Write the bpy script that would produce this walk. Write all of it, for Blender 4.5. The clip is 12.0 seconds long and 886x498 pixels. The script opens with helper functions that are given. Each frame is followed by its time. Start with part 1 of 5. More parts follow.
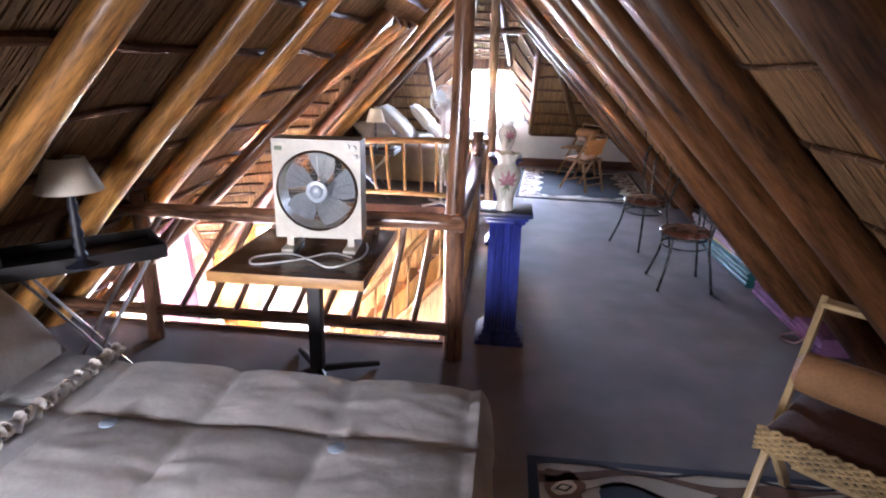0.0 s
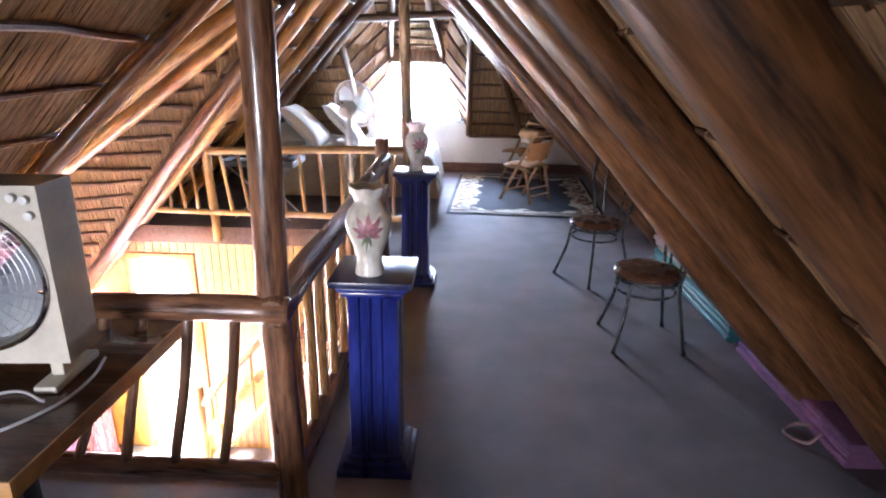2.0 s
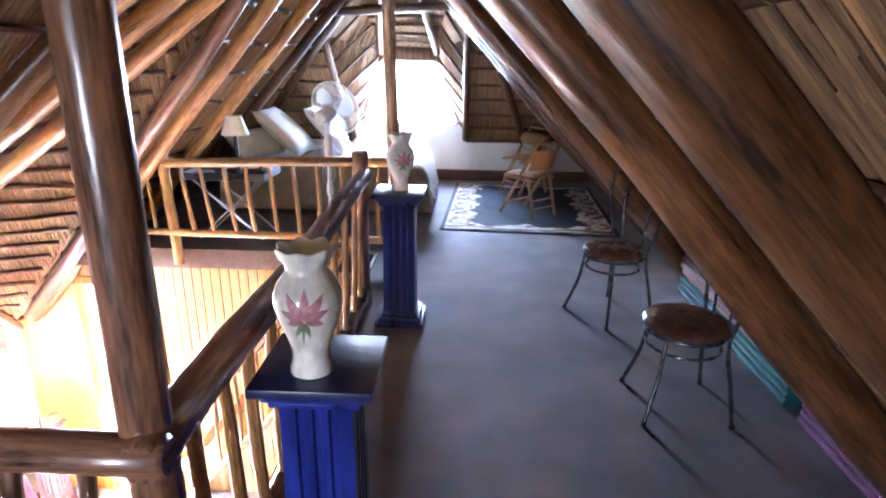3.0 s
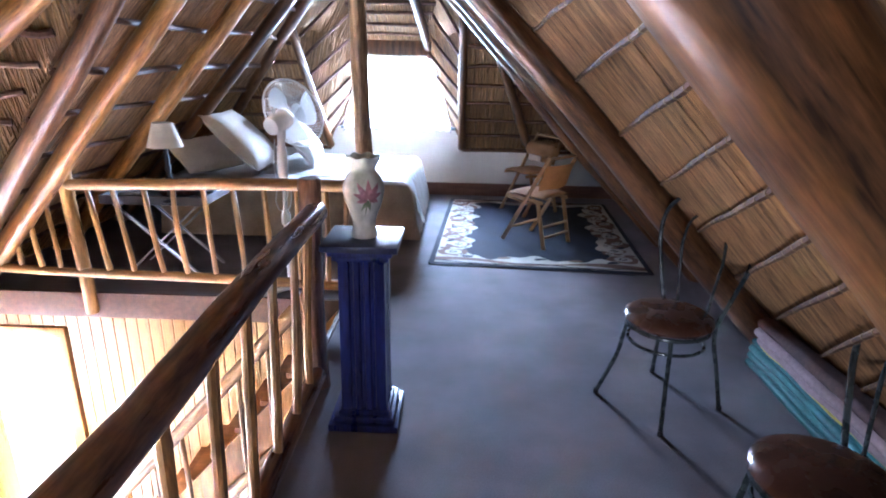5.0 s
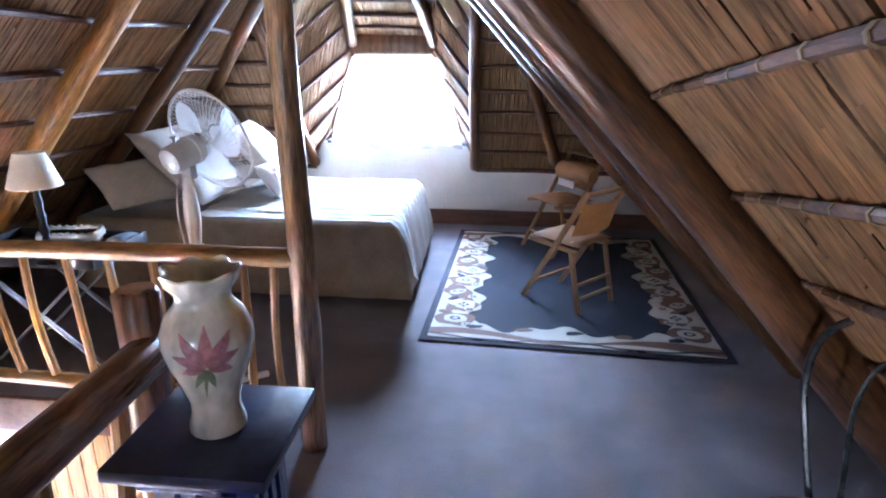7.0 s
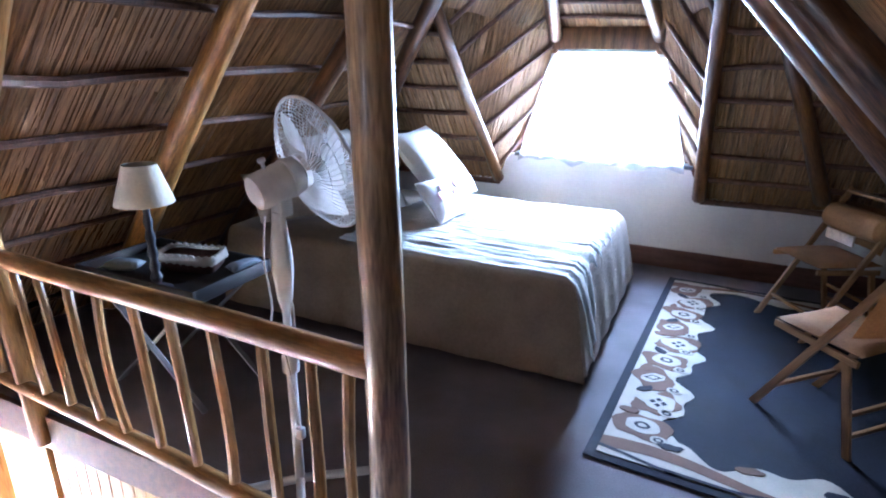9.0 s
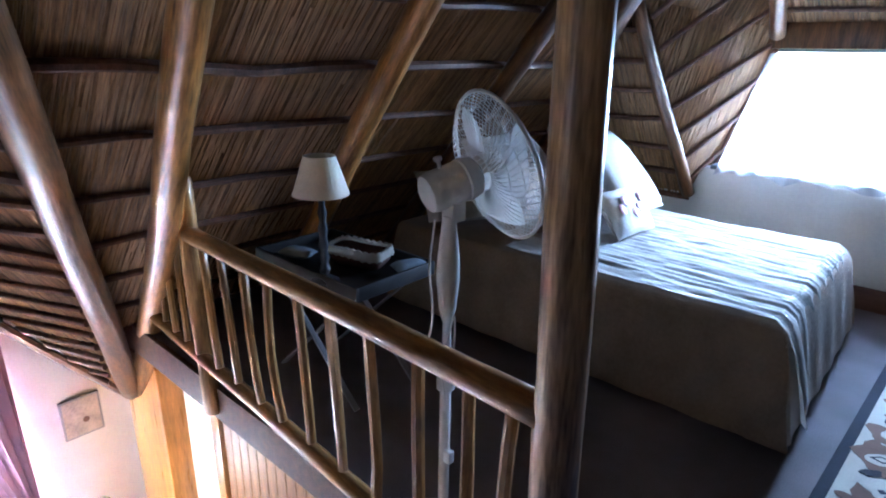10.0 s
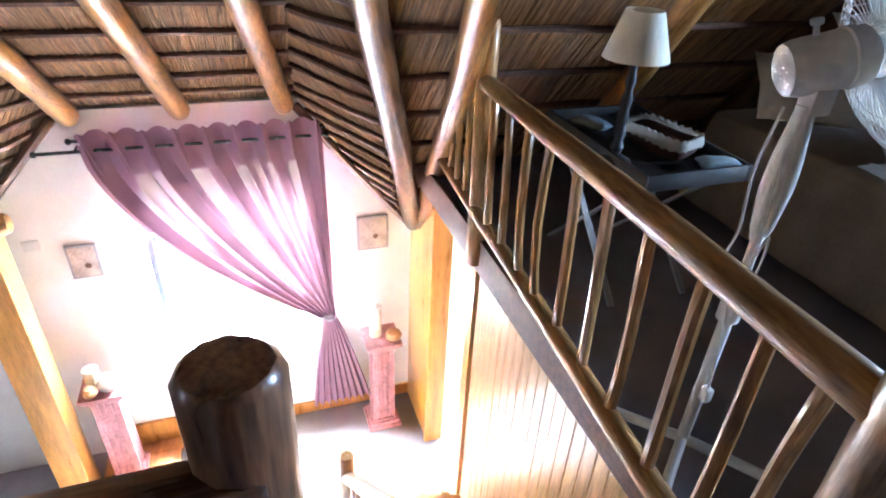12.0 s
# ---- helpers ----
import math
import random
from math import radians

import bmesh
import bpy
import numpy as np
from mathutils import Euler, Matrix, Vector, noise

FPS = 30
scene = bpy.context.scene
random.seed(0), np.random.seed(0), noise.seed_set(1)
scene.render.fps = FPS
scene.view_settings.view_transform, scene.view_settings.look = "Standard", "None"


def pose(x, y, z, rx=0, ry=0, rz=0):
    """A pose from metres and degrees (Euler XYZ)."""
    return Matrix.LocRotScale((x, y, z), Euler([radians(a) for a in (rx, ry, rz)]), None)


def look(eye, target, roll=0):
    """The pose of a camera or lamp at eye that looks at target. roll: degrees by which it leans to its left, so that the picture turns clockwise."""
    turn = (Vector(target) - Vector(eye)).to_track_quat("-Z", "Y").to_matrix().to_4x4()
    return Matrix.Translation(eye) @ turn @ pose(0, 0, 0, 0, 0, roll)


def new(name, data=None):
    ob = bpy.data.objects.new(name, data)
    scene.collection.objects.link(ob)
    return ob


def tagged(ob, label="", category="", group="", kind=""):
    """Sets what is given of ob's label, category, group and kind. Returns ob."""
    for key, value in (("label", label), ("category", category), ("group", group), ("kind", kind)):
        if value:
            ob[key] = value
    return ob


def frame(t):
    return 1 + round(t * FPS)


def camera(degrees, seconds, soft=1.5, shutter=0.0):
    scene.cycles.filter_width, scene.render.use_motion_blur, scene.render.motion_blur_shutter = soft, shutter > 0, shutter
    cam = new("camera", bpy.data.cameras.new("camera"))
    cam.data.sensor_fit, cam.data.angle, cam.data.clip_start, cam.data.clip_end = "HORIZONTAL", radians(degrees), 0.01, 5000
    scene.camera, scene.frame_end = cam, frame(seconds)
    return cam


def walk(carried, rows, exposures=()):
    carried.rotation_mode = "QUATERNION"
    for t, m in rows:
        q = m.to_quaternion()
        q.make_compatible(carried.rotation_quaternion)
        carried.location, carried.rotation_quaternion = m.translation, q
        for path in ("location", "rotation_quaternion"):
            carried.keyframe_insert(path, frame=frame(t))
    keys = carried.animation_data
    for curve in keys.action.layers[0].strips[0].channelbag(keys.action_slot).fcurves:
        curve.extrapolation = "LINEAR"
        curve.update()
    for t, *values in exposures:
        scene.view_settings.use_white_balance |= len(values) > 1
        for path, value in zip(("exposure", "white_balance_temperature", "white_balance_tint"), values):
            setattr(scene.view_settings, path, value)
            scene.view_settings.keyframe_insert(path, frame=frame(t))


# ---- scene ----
cam = camera(74.5, 12.0, soft=2.0)
PATH = [
    (0, (0.835, 1.722, 1.709), (0.647, 3.616, 1.095), 1.6),
    (0.5, (0.951, 1.971, 1.704), (0.828, 3.87, 1.09), 1.3),
    (1, (1.08, 2.299, 1.66), (1.0, 4.202, 1.049), 1.2),
    (1.5, (1.171, 2.695, 1.639), (1.105, 4.597, 1.026), 1.0),
    (2, (1.204, 3.09, 1.651), (1.142, 4.99, 1.029), 1.0),
    (2.5, (1.25, 3.478, 1.645), (1.189, 5.377, 1.02), 0.9),
    (3, (1.235, 3.836, 1.647), (1.176, 5.734, 1.02), 0.9),
    (5, (1.248, 5.002, 1.59), (1.201, 6.901, 0.964), 1.2),
    (5.5, (1.295, 5.274, 1.579), (1.248, 7.173, 0.953), 1.2),
    (6, (1.346, 5.595, 1.553), (1.288, 7.494, 0.929), 1.3),
    (6.5, (1.371, 5.986, 1.588), (1.288, 7.883, 0.96), 1.1),
    (8.5, (1.398, 7.202, 1.585), (0.826, 9.009, 0.947), 0.3),
    (9, (1.343, 7.351, 1.576), (0.54, 9.067, 0.933), 0.6),
    (9.5, (1.245, 7.449, 1.573), (0.209, 9.033, 0.928), 0.8),
    (10, (1.174, 7.516, 1.537), (-0.08, 8.937, 0.897), 1.1),
    (10.5, (1.114, 7.554, 1.539), (-0.362, 8.727, 0.872), 1.6),
    (11, (1.079, 7.603, 1.525), (-0.536, 8.519, 0.785), 1.8),
    (11.5, (1.027, 7.603, 1.484), (-0.619, 8.351, 0.629), 2.1),
    (12, (1.009, 7.618, 1.437), (-0.596, 8.2, 0.395), 3.0),
]
EXPOSURES = [(0.0, 6.05, 6050, 20), (1.2, 6.0, 6200, 18), (2.5, 5.95, 5750, 18), (5.5, 5.7, 5300, 15), (8.5, 5.44, 5200, 16), (9.0, 5.15, 5150, 15), (9.5, 4.42, 5050, 14), (10.0, 4.05, 4950, 10), (10.5, 3.85, 4900, 8), (11.2, 4.12, 5050, 9), (12.0, 4.75, 5300, 6)]
walk(cam, [(t, look(eye, target, roll)) for t, eye, target, roll in PATH], EXPOSURES)

# ---- world, sun, daylight at the openings and one added fill ----
world = bpy.data.worlds.new("sky")
scene.world = world
world.use_nodes = True
wn = world.node_tree
sky = wn.nodes.new("ShaderNodeTexSky")
sky.sky_type = 'NISHITA'
sky.sun_disc = False
sky.sun_elevation = radians(68)
sky.sun_rotation = radians(-90)
wn.links.new(sky.outputs["Color"], wn.nodes["Background"].inputs["Color"])
wn.nodes["Background"].inputs["Strength"].default_value = 0.15

SUN = bpy.data.lights.new("sun", 'SUN')
SUN.energy, SUN.angle, SUN.color = 5.0, radians(0.6), (1.0, 0.93, 0.82)
new("sun", SUN).matrix_world = look((-6.0, 6.6, 7.0), (-2.6, 7.5, -2.75))


def window_light(name, eye, target, w, h, power, colour, spread=180):
    lamp = bpy.data.lights.new(name, 'AREA')
    lamp.shape, lamp.size, lamp.size_y = 'RECTANGLE', w, h
    lamp.energy, lamp.color, lamp.spread = power, colour, radians(spread)
    new(name, lamp).matrix_world = look(eye, target)


window_light("daylight_loft_window", (0.52, 12.22, 1.2), (0.15, 9.0, -0.2), 0.95, 0.72, 7.4, (0.66, 0.80, 1.0), 92)
window_light("daylight_lounge_window", (-3.52, 7.41, -0.62), (-2.0, 7.41, -2.0), 1.3, 0.8, 82, (1.0, 0.97, 0.95), 100)
window_light("daylight_back_room_window", (-3.12, 10.3, -1.3), (-1.6, 9.8, -2.7), 1.3, 1.2, 34, (1.0, 0.97, 0.92))
# added fill for the near bed and floor; its gable opening is invented
window_light("fill_front_gable", (-0.75, 0.06, 0.95), (-0.2, 2.9, 0.3), 0.85, 0.95, 0.85, (0.92, 0.90, 0.95), 70)

# ---- materials ----


def material(name, colour, rough=0.5, var=0.18, scale=6.0, stretch=(1, 1, 1), bump=0.15, metal=0.0, coat=0.0,
             fine=60.0, second=None, per_piece=0.0, sheen=0.0):
    m = bpy.data.materials.new(name)
    m.use_nodes = True
    t = m.node_tree
    b = t.nodes["Principled BSDF"]
    co = t.nodes.new("ShaderNodeTexCoord")
    mp = t.nodes.new("ShaderNodeMapping")
    mp.inputs["Scale"].default_value = stretch
    t.links.new(co.outputs["Object"], mp.inputs["Vector"])
    n1 = t.nodes.new("ShaderNodeTexNoise")
    n1.inputs["Scale"].default_value = scale
    n1.inputs["Detail"].default_value = 4
    n2 = t.nodes.new("ShaderNodeTexNoise")
    n2.inputs["Scale"].default_value = fine
    n2.inputs["Detail"].default_value = 3
    t.links.new(mp.outputs["Vector"], n1.inputs["Vector"])
    t.links.new(mp.outputs["Vector"], n2.inputs["Vector"])
    ad = t.nodes.new("ShaderNodeMix")
    ad.inputs["Factor"].default_value = 0.4
    t.links.new(n1.outputs["Fac"], ad.inputs["A"])
    t.links.new(n2.outputs["Fac"], ad.inputs["B"])
    ramp = t.nodes.new("ShaderNodeValToRGB")
    dark = [max(0.0, c * (1 - 1.6 * var)) for c in (second or colour)]
    light = [min(1.0, c * (1 + 1.1 * var)) for c in colour]
    ramp.color_ramp.elements[0].position, ramp.color_ramp.elements[0].color = 0.34, (*dark, 1)
    ramp.color_ramp.elements[1].position, ramp.color_ramp.elements[1].color = 0.64, (*light, 1)
    t.links.new(ad.outputs["Result"], ramp.inputs["Fac"])
    out = ramp.outputs["Color"]
    if per_piece:
        info = t.nodes.new("ShaderNodeObjectInfo")
        hs = t.nodes.new("ShaderNodeHueSaturation")
        mr = t.nodes.new("ShaderNodeMapRange")
        mr.inputs["To Min"].default_value, mr.inputs["To Max"].default_value = 1 - per_piece, 1 + per_piece
        t.links.new(info.outputs["Random"], mr.inputs["Value"])
        t.links.new(mr.outputs["Result"], hs.inputs["Value"])
        t.links.new(out, hs.inputs["Color"])
        out = hs.outputs["Color"]
    t.links.new(out, b.inputs["Base Color"])
    rr = t.nodes.new("ShaderNodeMapRange")
    rr.inputs["To Min"].default_value, rr.inputs["To Max"].default_value = max(0.03, rough - 0.12), min(1.0, rough + 0.12)
    t.links.new(n1.outputs["Fac"], rr.inputs["Value"])
    t.links.new(rr.outputs["Result"], b.inputs["Roughness"])
    b.inputs["Metallic"].default_value = metal
    b.inputs["Coat Weight"].default_value = coat
    b.inputs["Coat Roughness"].default_value = 0.16
    b.inputs["Sheen Weight"].default_value = sheen
    if bump:
        bp = t.nodes.new("ShaderNodeBump")
        bp.inputs["Strength"].default_value = bump
        bp.inputs["Distance"].default_value = 0.01
        t.links.new(ad.outputs["Result"], bp.inputs["Height"])
        t.links.new(bp.outputs["Normal"], b.inputs["Normal"])
    return m


def sheer(name, colour, alpha, through_light=0.55):
    m = bpy.data.materials.new(name)
    m.use_nodes = True
    t = m.node_tree
    b = t.nodes["Principled BSDF"]
    out = t.nodes["Material Output"]
    tl = t.nodes.new("ShaderNodeBsdfTranslucent")
    tp = t.nodes.new("ShaderNodeBsdfTransparent")
    mx, mx2 = t.nodes.new("ShaderNodeMixShader"), t.nodes.new("ShaderNodeMixShader")
    b.inputs["Base Color"].default_value = (*colour, 1)
    b.inputs["Roughness"].default_value = 0.8
    tl.inputs["Color"].default_value = (*colour, 1)
    co = t.nodes.new("ShaderNodeTexCoord")
    n = t.nodes.new("ShaderNodeTexNoise")
    n.inputs["Scale"].default_value = 5
    t.links.new(co.outputs["Object"], n.inputs["Vector"])
    mr = t.nodes.new("ShaderNodeMapRange")
    mr.inputs["To Min"].default_value, mr.inputs["To Max"].default_value = alpha - 0.4 * (1 - alpha), alpha + 0.4 * (1 - alpha)
    t.links.new(n.outputs["Fac"], mr.inputs["Value"])
    mx.inputs["Fac"].default_value = through_light
    t.links.new(b.outputs["BSDF"], mx.inputs[1])
    t.links.new(tl.outputs["BSDF"], mx.inputs[2])
    t.links.new(mr.outputs["Result"], mx2.inputs["Fac"])
    t.links.new(tp.outputs["BSDF"], mx2.inputs[1])
    t.links.new(mx.outputs["Shader"], mx2.inputs[2])
    t.links.new(mx2.outputs["Shader"], out.inputs["Surface"])
    return m


def glass(name):
    m = bpy.data.materials.new(name)
    m.use_nodes = True
    b = m.node_tree.nodes["Principled BSDF"]
    b.inputs["Base Color"].default_value = (0.95, 0.98, 0.97, 1)
    b.inputs["Roughness"].default_value = 0.02
    b.inputs["Transmission Weight"].default_value = 1.0
    b.inputs["IOR"].default_value = 1.45
    return m


LOG = (3, 3, 0.35)
# one pole varnish, light painted in: dark for shaded poles, golden for strongly lit ones
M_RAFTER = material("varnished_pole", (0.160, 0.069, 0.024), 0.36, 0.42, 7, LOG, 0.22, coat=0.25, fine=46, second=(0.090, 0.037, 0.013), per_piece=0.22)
M_RAFTER_LIT = material("lit_varnished_pole", (0.47, 0.22, 0.055), 0.34, 0.36, 7, LOG, 0.20, coat=0.3, fine=40, second=(0.24, 0.11, 0.032), per_piece=0.15)
M_RAIL = material("dark_varnished_rail", (0.22, 0.108, 0.058), 0.30, 0.42, 9, LOG, 0.22, coat=0.4, fine=40, second=(0.12, 0.058, 0.032))
M_POST = material("brown_varnished_post", (0.35, 0.222, 0.115), 0.34, 0.42, 9, LOG, 0.25, coat=0.3, fine=40, second=(0.15, 0.085, 0.042))
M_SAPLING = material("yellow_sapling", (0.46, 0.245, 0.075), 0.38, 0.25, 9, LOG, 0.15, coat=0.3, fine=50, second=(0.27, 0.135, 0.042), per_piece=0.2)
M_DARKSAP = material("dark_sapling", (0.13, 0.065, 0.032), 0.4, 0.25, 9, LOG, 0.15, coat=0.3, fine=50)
M_BATTEN = material("dark_batten", (0.13, 0.060, 0.032), 0.62, 0.35, 9, (3, 0.4, 3), 0.25, fine=60)
M_BATTENEAST = material("tan_batten", (0.17, 0.085, 0.038), 0.85, 0.35, 9, (0.4, 3, 3), 0.25, fine=60)
M_THATCH = material("thatch", (0.31, 0.165, 0.068), 0.75, 0.42, 5, (16, 0.7, 5), 0.8, fine=34, second=(0.165, 0.092, 0.041))
M_REED = material("thatch_reed", (0.345, 0.190, 0.080), 0.6, 0.38, 3, (14, 0.5, 4), 0.1, fine=30, second=(0.205, 0.118, 0.055))
M_CARPET = material("mauve_carpet", (0.205, 0.186, 0.203), 0.95, 0.2, 2.8, (1, 1, 1), 0.5, fine=170)
M_PLASTER = material("white_plaster", (0.80, 0.78, 0.75), 0.85, 0.05, 3, (1, 1, 1), 0.12, fine=70)
M_SKIRT = material("brown_skirting", (0.16, 0.075, 0.05), 0.45, 0.25, 8, (0.5, 3, 3), 0.1)
M_PINE = material("pine_board", (0.60, 0.37, 0.145), 0.34, 0.22, 5, (5, 5, 0.35), 0.06, coat=0.35, fine=30, second=(0.52, 0.29, 0.10), per_piece=0.10)
M_PINEFRAME = material("pine_frame", (0.58, 0.275, 0.052), 0.32, 0.22, 5, (4, 4, 0.4), 0.06, coat=0.4, fine=30)
M_TREAD = material("orange_tread", (0.50, 0.22, 0.07), 0.35, 0.2, 5, (0.5, 4, 4), 0.06, coat=0.3, fine=30)
M_BLUE = material("blue_gloss_paint", (0.016, 0.028, 0.20), 0.30, 0.35, 9, (1.6, 1.6, 0.22), 0.12, coat=0.4, fine=60, second=(0.010, 0.015, 0.15))
M_BLUETOP = material("blue_slate_top", (0.014, 0.022, 0.085), 0.34, 0.4, 9, (1, 1, 1), 0.10, coat=0.15, fine=60)
M_VASE = material("cream_ceramic", (0.76, 0.75, 0.69), 0.22, 0.16, 9, (1, 1, 0.6), 0.05, coat=0.5, fine=40, second=(0.68, 0.69, 0.58))
M_PETAL = material("mauve_petal", (0.45, 0.21, 0.24), 0.4, 0.3, 30, bump=0.05)
M_STEM = material("green_stem", (0.17, 0.22, 0.13), 0.5, 0.2, 30, bump=0.05)
M_STEEL = material("black_tube_steel", (0.032, 0.042, 0.040), 0.27, 0.2, 20, bump=0.03, coat=0.4)
M_CHROME = material("chrome", (0.75, 0.75, 0.76), 0.12, 0.05, 20, bump=0, metal=1.0)
M_LEATHER = material("brown_leatherette", (0.095, 0.038, 0.022), 0.27, 0.14, 10, bump=0.06, coat=0.35, fine=110)
M_BLACK = material("black_leather", (0.013, 0.015, 0.024), 0.48, 0.3, 9, bump=0.15, fine=80)
M_BLACKWOOD = material("black_painted_wood", (0.012, 0.010, 0.010), 0.55, 0.3, 9, bump=0.1)
M_PLASTIC = material("white_plastic", (0.70, 0.70, 0.68), 0.38, 0.06, 8, bump=0.02)
M_CREAM = material("cream_plastic", (0.52, 0.495, 0.41), 0.4, 0.08, 8, bump=0.02)
M_BLADE = material("grey_blade", (0.40, 0.43, 0.46), 0.3, 0.1, 8, bump=0.02)
M_HUB = material("blue_grey_hub", (0.30, 0.36, 0.42), 0.35, 0.1, 8, bump=0.02)
M_TABLE = material("brown_laminate", (0.085, 0.040, 0.022), 0.22, 0.3, 6, (0.6, 4, 4), 0.03, fine=30)
M_TABLEEDGE = material("beech_edge", (0.42, 0.22, 0.075), 0.4, 0.2, 6, (0.6, 4, 4), 0.05)
M_SHADE = material("cream_lampshade", (0.74, 0.68, 0.56), 0.85, 0.06, 10, bump=0.1, fine=120)
M_QUILT = material("cream_quilt", (0.76, 0.74, 0.71), 0.8, 0.07, 7, bump=0.28, fine=40, sheen=0.2)
M_SPREAD = material("white_bedspread", (0.70, 0.69, 0.66), 0.75, 0.08, 7, bump=0.25, fine=50, sheen=0.2)
M_VALANCE = material("beige_valance", (0.47, 0.36, 0.25), 0.85, 0.12, 7, bump=0.25, fine=60, sheen=0.2)
M_PILLOW = material("oatmeal_pillow", (0.58, 0.53, 0.46), 0.85, 0.10, 7, bump=0.3, fine=50, sheen=0.2)
M_NAVY = material("navy_rug", (0.010, 0.014, 0.030), 0.95, 0.3, 6, bump=0.5, fine=150)
M_RUGWHITE = material("ivory_rug", (0.56, 0.52, 0.45), 0.95, 0.12, 6, bump=0.5, fine=150)
M_RUGBROWN = material("brown_rug", (0.17, 0.095, 0.065), 0.95, 0.2, 6, bump=0.5, fine=150)
M_BEECH = material("beech_wood", (0.42, 0.235, 0.10), 0.4, 0.2, 6, (3, 3, 0.4), 0.06, coat=0.2, fine=40)
M_CREAMWOOD = material("cream_wood", (0.62, 0.46, 0.23), 0.42, 0.15, 6, (3, 3, 0.4), 0.06, coat=0.2, fine=40)
M_TAN = material("tan_canvas", (0.40, 0.21, 0.09), 0.8, 0.15, 8, bump=0.25, fine=90)
M_WICKER = material("cream_wicker", (0.50, 0.37, 0.18), 0.6, 0.3, 20, bump=0.6, fine=90)
M_TEAL = material("teal_foam", (0.022, 0.15, 0.15), 0.6, 0.25, 8, bump=0.25, fine=60)
M_BAG = material("pale_blue_plastic", (0.30, 0.46, 0.52), 0.16, 0.2, 14, bump=0.5, fine=40, coat=0.4)
M_LILAC = material("lilac_fabric", (0.34, 0.16, 0.32), 0.8, 0.2, 8, bump=0.3, fine=60)
M_MAROON = material("brown_blanket", (0.12, 0.06, 0.045), 0.9, 0.25, 8, bump=0.4, fine=60)
M_PINKCLOTH = material("dusty_pink_blanket", (0.36, 0.25, 0.24), 0.9, 0.15, 8, bump=0.4, fine=60)
M_YELLOWCORD = material("yellow_cord", (0.55, 0.45, 0.08), 0.6, 0.15, 8, bump=0.2)
M_PEDPINK = material("pink_marbled_paint", (0.40, 0.17, 0.17), 0.4, 0.25, 10, bump=0.1, fine=40)
M_PAPER = material("print_paper", (0.55, 0.47, 0.40), 0.7, 0.2, 12, bump=0.03)
M_ALU = material("grey_window_frame", (0.12, 0.14, 0.16), 0.4, 0.1, 8, bump=0.03, metal=0.3)
M_GREYPAINT = material("grey_metal_leg", (0.35, 0.36, 0.38), 0.35, 0.1, 8, bump=0.03, metal=0.5)
M_ROUGHGREY = material("lower_carpet", (0.20, 0.19, 0.20), 0.95, 0.14, 2.5, bump=0.4, fine=150, sheen=0.2)
M_GRASS = material("dry_lawn", (0.14, 0.13, 0.06), 0.95, 0.3, 1.2, bump=0.3, fine=30)
M_ROPE = material("twine", (0.30, 0.20, 0.10), 0.9, 0.2, 30, bump=0.4)
M_GLASS = glass("window_glass")
M_MAUVESHEER = sheer("mauve_sheer", (0.33, 0.17, 0.245), 0.955, 0.02)
M_MAUVEFOLD = sheer("mauve_gathered_sheer", (0.30, 0.160, 0.212), 1.0, 0.009)
M_WHITESHEER = sheer("white_sheer", (0.80, 0.83, 0.88), 0.6, 0.5)

# ---- building helpers ----
from mathutils.geometry import tessellate_polygon


def world_of(ob):
    m = ob.matrix_basis.copy()
    while ob.parent:
        ob = ob.parent
        m = ob.matrix_basis @ m
    return m


def thing(name, m, label, category, group="", kind=""):
    ob = new(name)
    ob.empty_display_size = 0.1
    ob.matrix_basis = m if isinstance(m, Matrix) else Matrix.Translation(m)
    return tagged(ob, label, category, group, kind)


def mesh_of(name, bm, mat, smooth=True, angle=40):
    bmesh.ops.recalc_face_normals(bm, faces=bm.faces)
    if smooth:
        for f in bm.faces:
            f.smooth = True
        lim = radians(angle)
        for e in bm.edges:
            if len(e.link_faces) == 2 and e.calc_face_angle(0) > lim:
                e.smooth = False
    me = bpy.data.meshes.new(name)
    bm.to_mesh(me)
    bm.free()
    me.materials.append(mat)
    return me


def part(name, bm, mat, parent=None, label="", m=None, smooth=True):
    """One mesh object; its coordinates are its parent's own."""
    ob = new(name, mesh_of(name, bm, mat, smooth))
    ob.parent = parent
    if m is not None:
        ob.matrix_basis = m
    return tagged(ob, label) if label else ob


def setting(name, bm, mat, label, category, smooth=True, m=None):
    return tagged(part(name, bm, mat, None, "", m, smooth), label, category, "", "structure")


def box(bm, lo, hi, bevel=0.0, seg=2):
    c = [(a + b) / 2 for a, b in zip(lo, hi)]
    d = [abs(b - a) for a, b in zip(lo, hi)]
    g = bmesh.ops.create_cube(bm, size=1.0, matrix=Matrix.Translation(c) @ Matrix.Diagonal((*d, 1)))
    if bevel:
        es = list({e for v in g["verts"] for e in v.link_edges})
        bmesh.ops.bevel(bm, geom=es, offset=bevel, segments=seg, profile=0.6, affect='EDGES')
    return bm


def boxed(lo, hi, bevel=0.0, seg=2):
    return box(bmesh.new(), lo, hi, bevel, seg)


